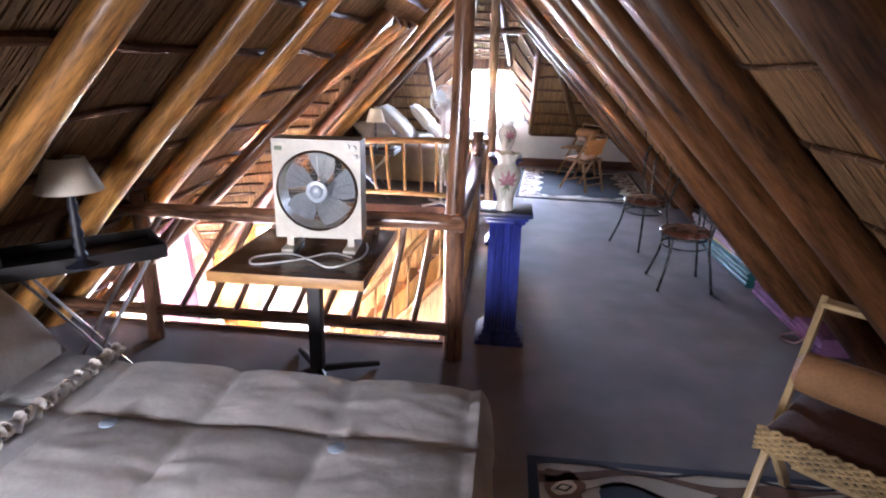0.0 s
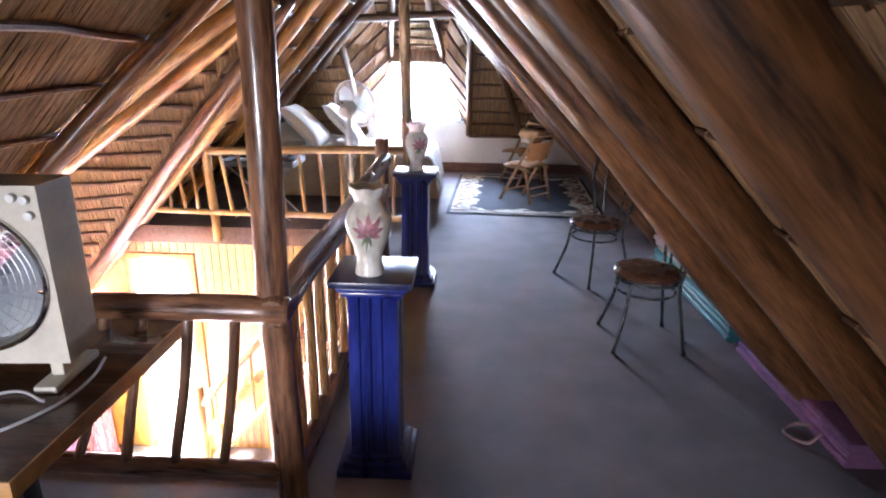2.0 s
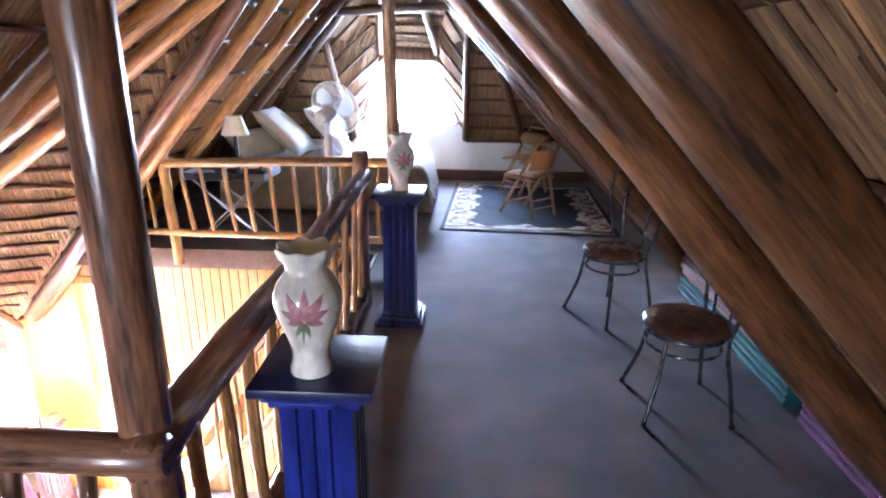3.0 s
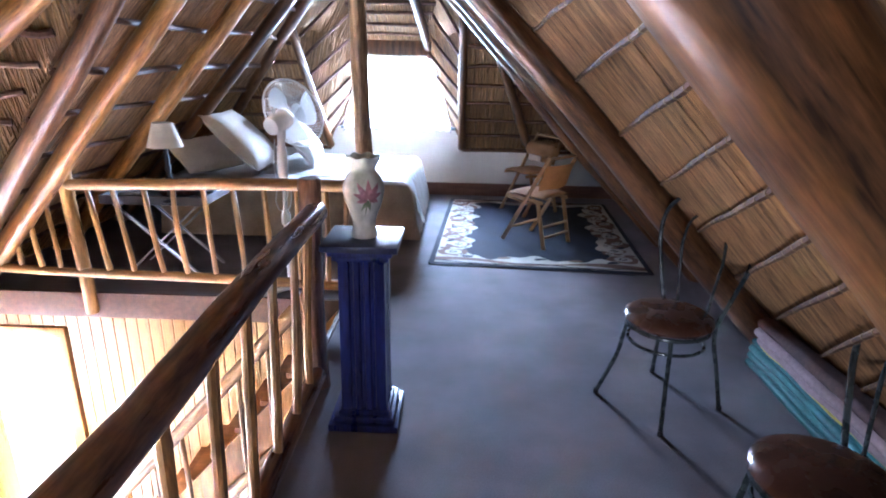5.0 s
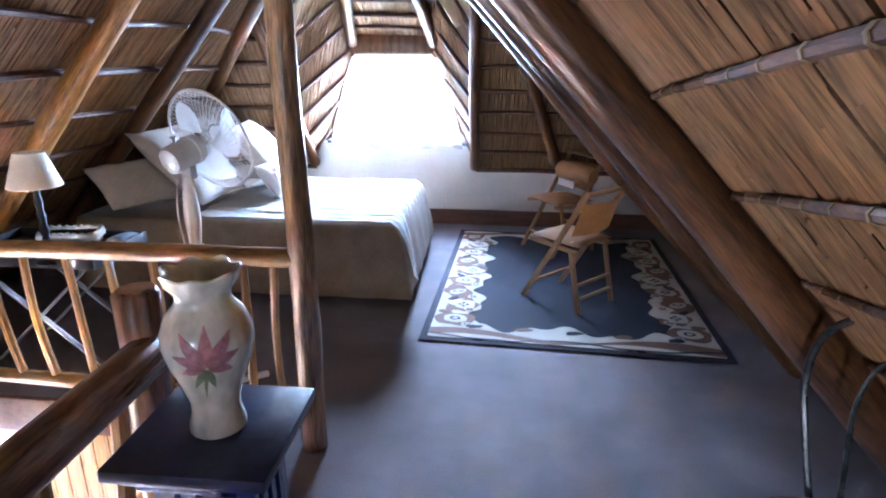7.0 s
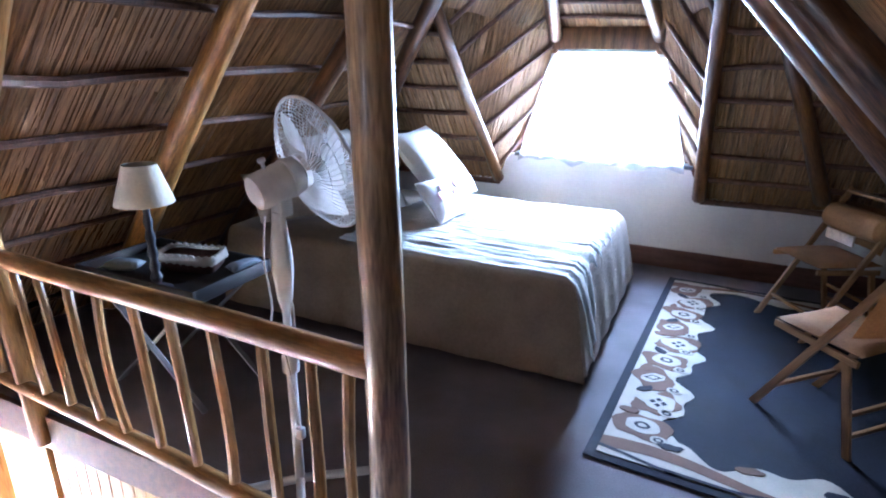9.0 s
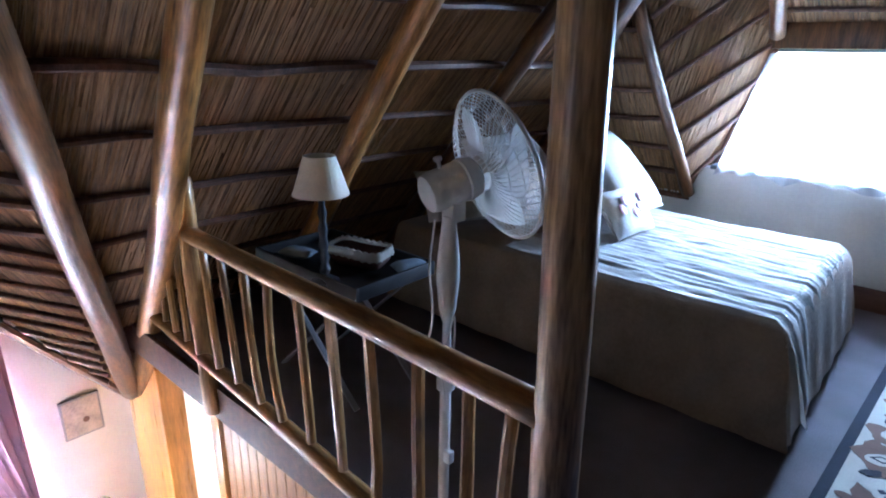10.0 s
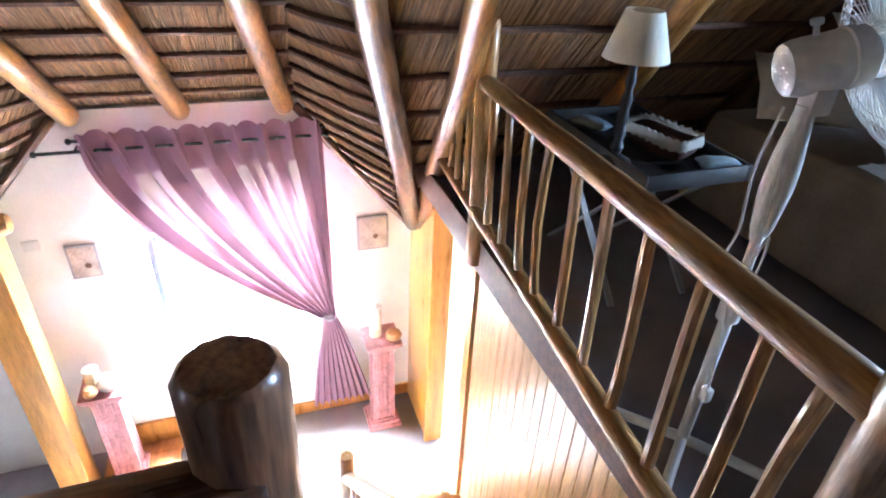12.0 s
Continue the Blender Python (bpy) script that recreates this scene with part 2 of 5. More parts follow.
def lathe(bm, profile, n=24, m=None, ripple=None):
    """Turns (radius, z) pairs about the z axis. ripple(angle, r, z) may change a radius."""
    rings = []
    for r, z in profile:
        ring = []
        for i in range(n):
            a = 2 * math.pi * i / n
            q = ripple(a, r, z) if ripple else r
            co = Vector((q * math.cos(a), q * math.sin(a), z))
            ring.append(bm.verts.new(m @ co if m else co))
        rings.append(ring)
    for a, b in zip(rings, rings[1:]):
        for i in range(n):
            bm.faces.new((a[i], a[(i + 1) % n], b[(i + 1) % n], b[i]))
    if profile[0][0] > 1e-4:
        bm.faces.new(rings[0][::-1])
    if profile[-1][0] > 1e-4:
        bm.faces.new(rings[-1])
    return bm


def tube(bm, pts, r, n=8, closed=False):
    """A round bar along points."""
    pts = [Vector(p) for p in pts]
    rings, up = [], Vector((0.13, 0.21, 0.97)).normalized()
    k = len(pts)
    for i, p in enumerate(pts):
        a = pts[(i - 1) % k] if closed or i else p
        b = pts[(i + 1) % k] if closed or i < k - 1 else p
        d = (b - a).normalized()
        u = d.cross(up)
        if u.length < 0.05:
            u = d.cross(Vector((1, 0, 0)))
        u.normalize()
        v = d.cross(u)
        up = u.cross(d)
        rr = r(i / max(1, k - 1)) if callable(r) else r
        rings.append([bm.verts.new(p + rr * (math.cos(2 * math.pi * j / n) * u + math.sin(2 * math.pi * j / n) * v)) for j in range(n)])
    for a, b in zip(rings, rings[1:] + ([rings[0]] if closed else [])):
        for j in range(n):
            bm.faces.new((a[j], a[(j + 1) % n], b[(j + 1) % n], b[j]))
    if not closed:
        bm.faces.new(rings[0][::-1])
        bm.faces.new(rings[-1])
    return bm


def arc(c, u, v, a0, a1, n):
    c, u, v = Vector(c), Vector(u), Vector(v)
    return [c + u * math.cos(radians(a0 + (a1 - a0) * i / n)) + v * math.sin(radians(a0 + (a1 - a0) * i / n)) for i in range(n + 1)]


def smooth_path(pts, n=6):
    """A soft curve through points."""
    p = [Vector(q) for q in pts]
    p = [2 * p[0] - p[1]] + p + [2 * p[-1] - p[-2]]
    out = []
    for i in range(1, len(p) - 2):
        for j in range(n):
            t = j / n
            out.append(0.5 * (2 * p[i] + (p[i + 1] - p[i - 1]) * t + (2 * p[i - 1] - 5 * p[i] + 4 * p[i + 1] - p[i + 2]) * t * t
                              + (3 * p[i] - p[i - 1] - 3 * p[i + 1] + p[i + 2]) * t ** 3))
    return out + [p[-2]]


def log_bm(length, r0, r1, seed, bend=0.01, sides=12, knots=0.05):
    """A debarked pole along local z, with a slight bend, uneven girth and knots."""
    bm = bmesh.new()
    segs = max(3, min(26, int(length / 0.13)))
    rings = []
    for i in range(segs + 1):
        t = i / segs
        z = t * length
        off = Vector((noise.noise((seed * 3.1, z * 0.7, 1.3)), noise.noise((seed * 5.7, z * 0.7, 9.1)), 0)) * bend * 2.2 * math.sin(math.pi * min(1, max(0, t)) ** 0.8)
        ring = []
        for j in range(sides):
            a = 2 * math.pi * j / sides
            w = noise.noise((math.cos(a) * 0.9 + seed * 7.3, math.sin(a) * 0.9, z * 3.0))
            r = (r0 + (r1 - r0) * t) * (1 + 0.06 * w + knots * max(0, noise.noise((math.cos(a) * 1.6, math.sin(a) * 1.6 + seed, z * 7.0)) - 0.25) * 3)
            ring.append(bm.verts.new((off.x + r * math.cos(a), off.y + r * math.sin(a), z)))
        rings.append(ring)
    for a, b in zip(rings, rings[1:]):
        for j in range(sides):
            bm.faces.new((a[j], a[(j + 1) % sides], b[(j + 1) % sides], b[j]))
    for ring, s, rr in ((rings[0], -1, r0), (rings[-1], 1, r1)):
        c = sum((v.co for v in ring), Vector()) / sides
        inner = [bm.verts.new(c + (v.co - c) * 0.82 + Vector((0, 0, s * rr * 0.22))) for v in ring]
        for j in range(sides):
            bm.faces.new((ring[j], ring[(j + 1) % sides], inner[(j + 1) % sides], inner[j]))
        bm.faces.new(inner)
    return bm


def aim(p0, p1):
    d = Vector(p1) - Vector(p0)
    return Matrix.Translation(p0) @ d.to_track_quat('Z', 'Y').to_matrix().to_4x4()


def log(name, p0, p1, r0, r1, mat, parent=None, label="", seed=None, bend=0.012, sides=12, knots=0.05):
    s = seed if seed is not None else (p0[0] * 1.7 + p0[1] * 2.3 + p1[2] * 0.9)
    L = (Vector(p1) - Vector(p0)).length
    m = aim(p0, p1)
    if parent:
        m = world_of(parent).inverted() @ m
    return part(name, log_bm(L, r0, r1, s, bend, sides, knots), mat, parent, label, m)


def log_thing(name, p0, p1, r0, r1, mat, label, category, group="", kind="", **kw):
    return tagged(log(name, p0, p1, r0, r1, mat, None, "", **kw), label, category, group, kind)


# ---- the shell: floors and walls ----
RIDGE_X, RIDGE_Z, SLOPE = 0.52, 2.87, 1.05
LOW = -2.75


def slab(xs, ys, z0, z1, hole):
    bm = bmesh.new()
    for i in range(len(xs) - 1):
        for j in range(len(ys) - 1):
            if not hole(i, j):
                box(bm, (xs[i], ys[j], z0), (xs[i + 1], ys[j + 1], z1))
    bmesh.ops.remove_doubles(bm, verts=bm.verts, dist=0.0005)
    return bm


setting("floor", slab((-3.0, 0.52, 4.0), (-2.0, 5.04, 8.64, 11.95), -0.14, 0.0, lambda i, j: (i, j) == (0, 1)), M_CARPET,
        "loft floor covered with mauve-grey carpet", "floor", smooth=False)
setting("floor_lower", boxed((-3.2, -2.2, LOW - 0.2), (4.2, 13.2, LOW)), M_ROUGHGREY, "grey carpeted floor of the room below", "floor", smooth=False)
setting("ground", boxed((-400, -400, LOW - 0.6), (400, 400, LOW - 0.25)), M_GRASS, "dry lawn outside the house", "ground", smooth=False)
# dark boards along the edge of the loft floor
for nm, lo, hi in (("trim_void_front", (-2.9, 5.043, -0.17), (0.523, 5.07, 0.012)), ("trim_void_side", (0.490, 5.07, -0.17), (0.517, 8.61, 0.012)),
                   ("trim_void_back", (-2.9, 8.61, -0.17), (0.523, 8.637, 0.012))):
    setting(nm, boxed(lo, hi, 0.004), M_BATTEN, "dark stained edge board of the loft floor", "trim")


def wall_columns(ys, tops, openings, x0, x1, zb):
    """A wall across x0..x1 along y, with a stepped or sloped top and rectangular openings (y0, y1, z0, z1)."""
    bm = bmesh.new()

    def hexa(ya, yb, za0, za1, zb0, zb1):
        v = [bm.verts.new(p) for p in ((x0, ya, za0), (x1, ya, za0), (x1, yb, zb0), (x0, yb, zb0), (x0, ya, za1), (x1, ya, za1), (x1, yb, zb1), (x0, yb, zb1))]
        for q in ((0, 1, 2, 3), (4, 5, 6, 7), (0, 1, 5, 4), (1, 2, 6, 5), (2, 3, 7, 6), (3, 0, 4, 7)):
            bm.faces.new([v[k] for k in q])
    for (ya, yb), (ta, tb) in zip(zip(ys, ys[1:]), zip(tops, tops[1:])):
        o = [w for w in openings if w[0] <= ya + 1e-6 and w[1] >= yb - 1e-6]
        if o:
            hexa(ya, yb, zb, o[0][2], zb, o[0][2])
            hexa(ya, yb, o[0][3], ta, o[0][3], tb)
        else:
            hexa(ya, yb, zb, ta, zb, tb)
    return bm


WIN = (6.82, 8.0, -1.74, -0.22)
WIN_BACK = (9.6, 11.0, -1.9, -0.7)
ys = (-2.2, 5.55, 6.5, 6.82, 8.0, 8.02, 8.78, 9.6, 11.0, 13.2)
tops = (-0.9, -0.9, 0.2, 0.2, 0.2, 0.2, -0.9, -0.9, -0.9, -0.9)
setting("wall_west", wall_columns(ys, tops, (WIN, WIN_BACK), -3.2, -3.0, LOW), M_PLASTER, "white plastered outer wall with a wide window", "wall", smooth=False)
setting("wall_east", boxed((4.0, -2.2, LOW), (4.2, 13.2, -0.72)), M_PLASTER, "white plastered outer wall", "wall", smooth=False)


def plate(pts, axis, depth):
    """A flat polygon given in space, thickened along an axis."""
    bm = bmesh.new()
    a = [bm.verts.new(p) for p in pts]
    b = [bm.verts.new(Vector(p) + Vector(axis) * depth) for p in pts]
    bm.faces.new(a)
    bm.faces.new(b[::-1])
    for i in range(len(a)):
        bm.faces.new((a[i], a[(i + 1) % len(a)], b[(i + 1) % len(a)], b[i]))
    return bm


END_Y = 11.95
bm = boxed((-3.0, END_Y, LOW), (4.0, END_Y + 0.2, 0.78))
setting("wall_north", bm, M_PLASTER, "low white plastered end wall under the window", "wall", smooth=False)
bm = boxed((-3.0, END_Y + 0.12, 0.78), (-0.16, END_Y + 0.2, 1.75))
box(bm, (1.20, END_Y + 0.12, 0.78), (4.0, END_Y + 0.2, 1.75))
box(bm, (-0.16, END_Y + 0.12, 1.64), (1.20, END_Y + 0.2, 1.9))
setting("wall_dormer", bm, M_PLASTER, "white plaster round the dormer window", "wall", smooth=False)
# near gable behind the camera, with an unseen opening added for the fill lamp
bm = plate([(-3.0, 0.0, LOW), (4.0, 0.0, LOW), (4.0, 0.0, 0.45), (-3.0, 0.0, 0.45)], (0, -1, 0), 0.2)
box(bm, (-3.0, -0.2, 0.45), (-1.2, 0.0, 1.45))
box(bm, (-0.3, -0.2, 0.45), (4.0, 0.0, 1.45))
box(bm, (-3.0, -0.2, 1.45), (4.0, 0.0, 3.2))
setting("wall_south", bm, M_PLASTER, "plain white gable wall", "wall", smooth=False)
bm = boxed((-1.9, END_Y - 0.022, 0.0), (3.2, END_Y - 0.003, 0.15), 0.004)
setting("baseboard", bm, M_SKIRT, "brown painted skirting board along the white wall", "baseboard")
bm = boxed((-2.997, 6.2, LOW), (-2.975, 8.78, LOW + 0.12), 0.004)
setting("baseboard_lower", bm, M_PINEFRAME, "orange pine skirting board in the room below", "baseboard")

# ---- thatched roof ----


def panel(name, pts, label, battens=0.34, first=0.18, reeds=True, thick=0.2, step=0.011, seed=1, jit=0.03, radii=(0.016, 0.023), bay=None, trim=0.0):
    """A thatched plane: inner lining, reeds lying up the slope, and battens of thin poles across it."""
    P = [Vector(p) for p in pts]
    n = Vector()
    for i in range(len(P)):
        n += (P[i] - P[0]).cross(P[(i + 1) % len(P)] - P[0])
    n.normalize()
    if n.z < 0:
        n = -n
    yv = (Vector((0, 0, 1)) - n * n.z).normalized()
    xv = yv.cross(n)
    o = sum(P, Vector()) / len(P)
    M = Matrix(((xv.x, yv.x, n.x, o.x), (xv.y, yv.y, n.y, o.y), (xv.z, yv.z, n.z, o.z), (0, 0, 0, 1)))
    Mi = M.inverted()
    L = [Mi @ p for p in P]
    bm = bmesh.new()
    lo = [bm.verts.new(p) for p in L]
    hi = [bm.verts.new(p + Vector((0, 0, thick))) for p in L]
    for tri in tessellate_polygon([[Vector((p.x, p.y, 0)) for p in L]]):
        bm.faces.new([lo[k] for k in tri])
        bm.faces.new([hi[k] for k in tri][::-1])
    for i in range(len(L)):
        bm.faces.new((lo[i], lo[(i + 1) % len(L)], hi[(i + 1) % len(L)], hi[i]))
    roof = setting(name, bm, M_THATCH, label, "ceiling", False, M)
    rnd = random.Random(seed)

    def spans(a, ax):
        """Where the line across the polygon at height a (of axis ax) is inside it."""
        cut = []
        for i in range(len(L)):
            p, q = L[i], L[(i + 1) % len(L)]
            if (p[ax] - a) * (q[ax] - a) < 0:
                t = (a - p[ax]) / (q[ax] - p[ax])
                cut.append((p + (q - p) * t)[1 - ax])
        cut.sort()
        return list(zip(cut[::2], cut[1::2]))
    if reeds:
        vs, fs = [], []
        x0, x1 = min(p.x for p in L), max(p.x for p in L)
        x = x0 + 0.01
        while x < x1:
            for a, b in spans(x, 0):
                y = a + rnd.uniform(-0.5, 0.0)
                while y < b:
                    ln = rnd.uniform(0.5, 1.1)
                    ya, yb = max(a, y), min(b, y + ln)
                    y += ln * 0.93
                    if yb - ya < 0.06:
                        continue
                    r = rnd.uniform(0.0022, 0.0055)
                    xa, xb = x + rnd.uniform(-0.02, 0.02), x + rnd.uniform(-jit, jit)
                    za, zb = -rnd.uniform(0.0, 0.010), -rnd.uniform(0.0, 0.010)
                    k = len(vs)
                    vs += [(xa - r, ya, za), (xa, ya, za - 1.4 * r), (xa + r, ya, za), (xb - r, yb, zb), (xb, yb, zb - 1.4 * r), (xb + r, yb, zb)]
                    fs += [(k, k + 3, k + 4, k + 1), (k + 1, k + 4, k + 5, k + 2)]
            x += step * rnd.uniform(0.6, 1.2)
        me = bpy.data.meshes.new("thatch_reeds")
        me.from_pydata(vs, [], fs)
        me.materials.append(M_REED)
        tagged(new("thatch_reeds", me), "dry brown reeds of the thatch", "", "", "stuff").parent = roof
    if battens:
        bm = bmesh.new()
        ties = bmesh.new()

        def lift(x, y):
            # in the splayed bay the poles fan out from one rafter to the next
            if not bay:
                return y
            w = M @ Vector((x, y, 0))
            if not bay[0] < w.y < bay[1] + 0.1:
                return y
            f = (bay[1] + 0.07 - w.y) / 1.65
            return y + f * 0.53 * (1.826 - w.z) / yv.z

        def cut(a, b, y):
            if not bay:
                return [(a, b)]
            xs = sorted((Mi @ Vector((o.x, q, o.z))).x for q in bay)
            xs = [a] + [q for q in xs if a < q < b] + [b]
            return [(xs[i] + 0.01, xs[i + 1] - 0.01) for i in range(len(xs) - 1)]
        y = max(p.y for p in L) - first
        while y > min(p.y for p in L):
            for a, b in [c for ab in spans(y, 1) for c in cut(*ab, y)]:
                if b - a < 0.12 + 2 * trim:
                    continue
                a, b = a + trim, b - trim
                k = max(3, int((b - a) / 0.25))
                s = rnd.uniform(0, 50)
                pp = [(a + (b - a) * i / k, lift(a + (b - a) * i / k, y) + (0.012 if bay else 0.035) * noise.noise((s, i * 0.45, 0)), -0.021 + 0.004 * noise.noise((s, i * 0.9, 5))) for i in range(k + 1)]
                rb = rnd.uniform(*radii)
                tube(bm, pp, lambda t: rb * (1 + 0.12 * noise.noise((s, t * 12, 3))), 7)
                if bay:
                    for i in range(k):
                        for h in (0.2, 0.7):
                            p0, p1 = Vector(pp[i]), Vector(pp[i + 1])
                            tube(ties, [p0.lerp(p1, h), p0.lerp(p1, h + 0.03)], rb * 1.16, 7)
            y -= battens * rnd.uniform(0.95, 1.05)
        part("battens", bm, M_BATTENEAST if bay else M_BATTEN, roof, "dark thin poles tied across the rafters")
        if bay:
            part("ties", ties, M_ROPE, roof, "twine ties round the thin poles")
    return roof


def zl(x):
    return RIDGE_Z - SLOPE * abs(x - RIDGE_X)


def hy(z):
    return 11.9 - (z - 0.64) / 1.35


xe = -3.1
E1, E2 = (-0.174, 7.72, zl(-0.174)), (-0.174, 6.55, zl(-0.174))
panel("ceiling_west", [(RIDGE_X, -2.2, RIDGE_Z), (RIDGE_X, hy(RIDGE_Z), RIDGE_Z), (xe, hy(zl(xe)), zl(xe)), (xe, 8.78, zl(xe)), E1, E2, (xe, 5.5, zl(xe)), (xe, -2.2, zl(xe))],
      "sloping thatched ceiling of golden-brown reeds", seed=3)
panel("ceiling_eyebrow", [E1, E2, (xe, 6.48, 0.181), (xe, 7.95, 0.181)], "raised thatched slope over the wide window", seed=6, battens=0.30)
panel("ceiling_cheek_north", [E1, (xe, 7.95, 0.181), (xe, 8.78, zl(xe))], "thatched cheek beside the raised slope", seed=7, battens=0.17, first=0.4, trim=0.05)
panel("ceiling_cheek_south", [E2, (xe, 6.48, 0.181), (xe, 5.5, zl(xe))], "thatched cheek beside the raised slope", seed=8, battens=0.17, first=0.4, trim=0.05)
# thin rim poles where the raised slope meets the wall
for ya, yb, za, zb in ((7.94, 8.80, 0.165, zl(xe) + 0.02), (6.49, 5.50, 0.165, zl(xe) + 0.02)):
    log_thing("rim_pole", (-2.965, ya, za), (-2.965, yb, zb), 0.032, 0.03, M_RAFTER, "thin dark pole along the edge of the thatch", "rafter", "rim poles", "structure", sides=8)
xr = 4.14
panel("ceiling_east", [(RIDGE_X, -2.2, RIDGE_Z), (RIDGE_X, hy(RIDGE_Z), RIDGE_Z), (xr, hy(zl(xr)), zl(xr)), (xr, -2.2, zl(xr))],
      "sloping thatched ceiling of brown reeds", seed=9, first=0.222, battens=0.345, radii=(0.009, 0.012), bay=(5.68, 7.98))
zt = 1.85
hw = (RIDGE_Z - zt) / SLOPE
panel("ceiling_hip_west", [(RIDGE_X - hw, hy(zt), zt), (xe, hy(zl(xe)), zl(xe)), (-0.28, hy(zl(xe)), zl(xe)), (-0.28, hy(0.62), 0.62), (-0.38, hy(zt), zt)],
      "dark thatched end slope beside the dormer", seed=10, battens=0.24)
panel("ceiling_hip_east", [(RIDGE_X + hw, hy(zt), zt), (xr, hy(zl(xr)), zl(xr)), (1.28, hy(zl(xr)), zl(xr)), (1.28, hy(0.62), 0.62), (1.26, hy(zt), zt)],
      "dark thatched end slope beside the dormer", seed=11, battens=0.24)


def zc(y):
    return 1.72 + 0.55 * (12.1 - y)


yt = hy(zt)
hc = (RIDGE_Z - zc(yt)) / SLOPE
yr = hy(RIDGE_Z)
hr = (RIDGE_Z - zc(yr)) / SLOPE
for s, nm in ((-1, "west"), (1, "east")):
    cx = RIDGE_X
    panel("ceiling_dormer_top_" + nm, [(cx + s * hw, yt, zt), (cx, yr, RIDGE_Z), (cx + s * hr, yr, zc(yr)), (cx + s * hc, yt, zc(yt))], "small thatched triangle above the dormer", battens=0, seed=12)
    p0, p1 = (-0.28, hy(0.62), 0.62), (-0.38, yt, zt)
    if s > 0:
        p0, p1 = (1.28, hy(0.62), 0.62), (1.26, yt, zt)
    w0, w1 = ((-0.19, 12.1, 0.78), (0.12, 12.1, 1.72)) if s < 0 else ((1.18, 12.1, 0.78), (0.82, 12.1, 1.72))
    panel("ceiling_dormer_cheek_" + nm, [p0, p1, w1, w0], "thatched cheek of the dormer window", seed=13 + s, battens=0)
    panel("ceiling_dormer_shoulder_" + nm, [p1, (cx + s * hw, yt, zt), (cx + s * hc, yt, zc(yt)), w1], "thatched shoulder of the dormer window", seed=15 + s, battens=0)
    log_thing("dormer_edge_pole", (w0[0] - s * 0.012, 12.06, w0[2] - 0.02), (w1[0] - s * 0.012, 12.06, w1[2]), 0.022, 0.02, M_BATTEN, "thin dark pole at the window edge of the cheek", "batten", "dormer battens", "structure", sides=8, bend=0.006)
    edge = [Vector(w0), Vector(w1), Vector((cx + s * hc, yt, zc(yt)))]
    for k in range(7):
        a = Vector(p0).lerp(Vector(p1), 0.06 + 0.145 * k)
        t = 0.16 + 0.27 * k
        b = edge[0].lerp(edge[1], t) if t < 1 else edge[1].lerp(edge[2], t - 1)
        b = a.lerp(b, 0.955)
        inward = Vector((-s * 0.018, -0.010, -0.010))
        log_thing("dormer_batten", a + inward, b + inward, 0.017, 0.015, M_BATTEN, "thin dark pole across the dormer cheek", "batten", "dormer battens", "structure", sides=8, bend=0.008)
panel("ceiling_dormer", [(0.12, 12.1, 1.72), (cx - hc, yt, zc(yt)), (cx - hr, yr, zc(yr)), (cx + hr, yr, zc(yr)), (cx + hc, yt, zc(yt)), (0.82, 12.1, 1.72)],
      "thatched ceiling of the dormer", seed=19, battens=0.2, first=0.08)

# ---- rafters ----
DROP = 0.105 * math.sqrt(1 + SLOPE ** 2)


def rafter(y0, side, y1=None, r=0.07, mat=None, x_end=None, top=0.0, slope=SLOPE, seed=None):
    s = -1 if side == "west" else 1
    xe_ = x_end if x_end is not None else (-2.76 if s < 0 else 3.75)
    xt = RIDGE_X + s * (0.05 + top)
    drop = 0.105 * math.sqrt(1 + slope ** 2)

    def z(x):
        return RIDGE_Z - slope * abs(x - RIDGE_X) - drop
    return log_thing("rafter", (xe_, y0, z(xe_)), (xt, y1 if y1 is not None else y0, z(xt)), r * 1.12, r * 0.85, mat or M_RAFTER,
                     "varnished round pole rafter under the thatch", "rafter", "roof rafters", "structure", seed=seed, bend=0.02)


for y in (0.2, 1.3, 2.4):
    rafter(y, "west", r=0.075)
# west poles near the stairwell take the golden tone, standing in for light from below
rafter(3.45, "west", mat=M_RAFTER_LIT, r=0.075)
rafter(4.45, "west", y1=4.22, mat=M_RAFTER_LIT, r=0.07)
rafter(4.95, "west", y1=5.0, mat=M_RAFTER_LIT, r=0.072)
rafter(8.80, "west", y1=8.17, mat=M_RAFTER_LIT, r=0.065)
rafter(9.72, "west", y1=9.02, mat=M_RAFTER_LIT, r=0.065)
rafter(10.65, "west", y1=9.88, r=0.06)
for y, r in ((0.8, 0.08), (1.8, 0.08), (2.87, 0.08), (3.78, 0.085), (4.70, 0.085), (5.68, 0.095), (7.98, 0.078), (9.25, 0.065), (10.1, 0.06)):
    rafter(y, "east", r=r)
# valley poles and the poles of the raised slope
log_thing("valley_rafter", (-2.80, 8.74, zl(-2.80) - DROP + 0.02), (-0.12, 7.70, zl(-0.12) - DROP), 0.07, 0.06, M_RAFTER, "varnished valley pole where two thatched slopes meet", "rafter", "roof rafters", "structure")
log_thing("valley_rafter", (-2.80, 5.60, zl(-2.80) - DROP + 0.02), (-0.12, 6.50, zl(-0.12) - DROP), 0.07, 0.06, M_RAFTER, "varnished valley pole where two thatched slopes meet", "rafter", "roof rafters", "structure")
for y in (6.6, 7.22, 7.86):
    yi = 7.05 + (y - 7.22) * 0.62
    log_thing("eyebrow_rafter", (-2.9, y, 0.20), (-0.15, yi, 2.02), 0.068, 0.058, M_RAFTER_LIT, "varnished pole under the raised thatched slope, lit tone painted in", "rafter", "roof rafters", "structure")
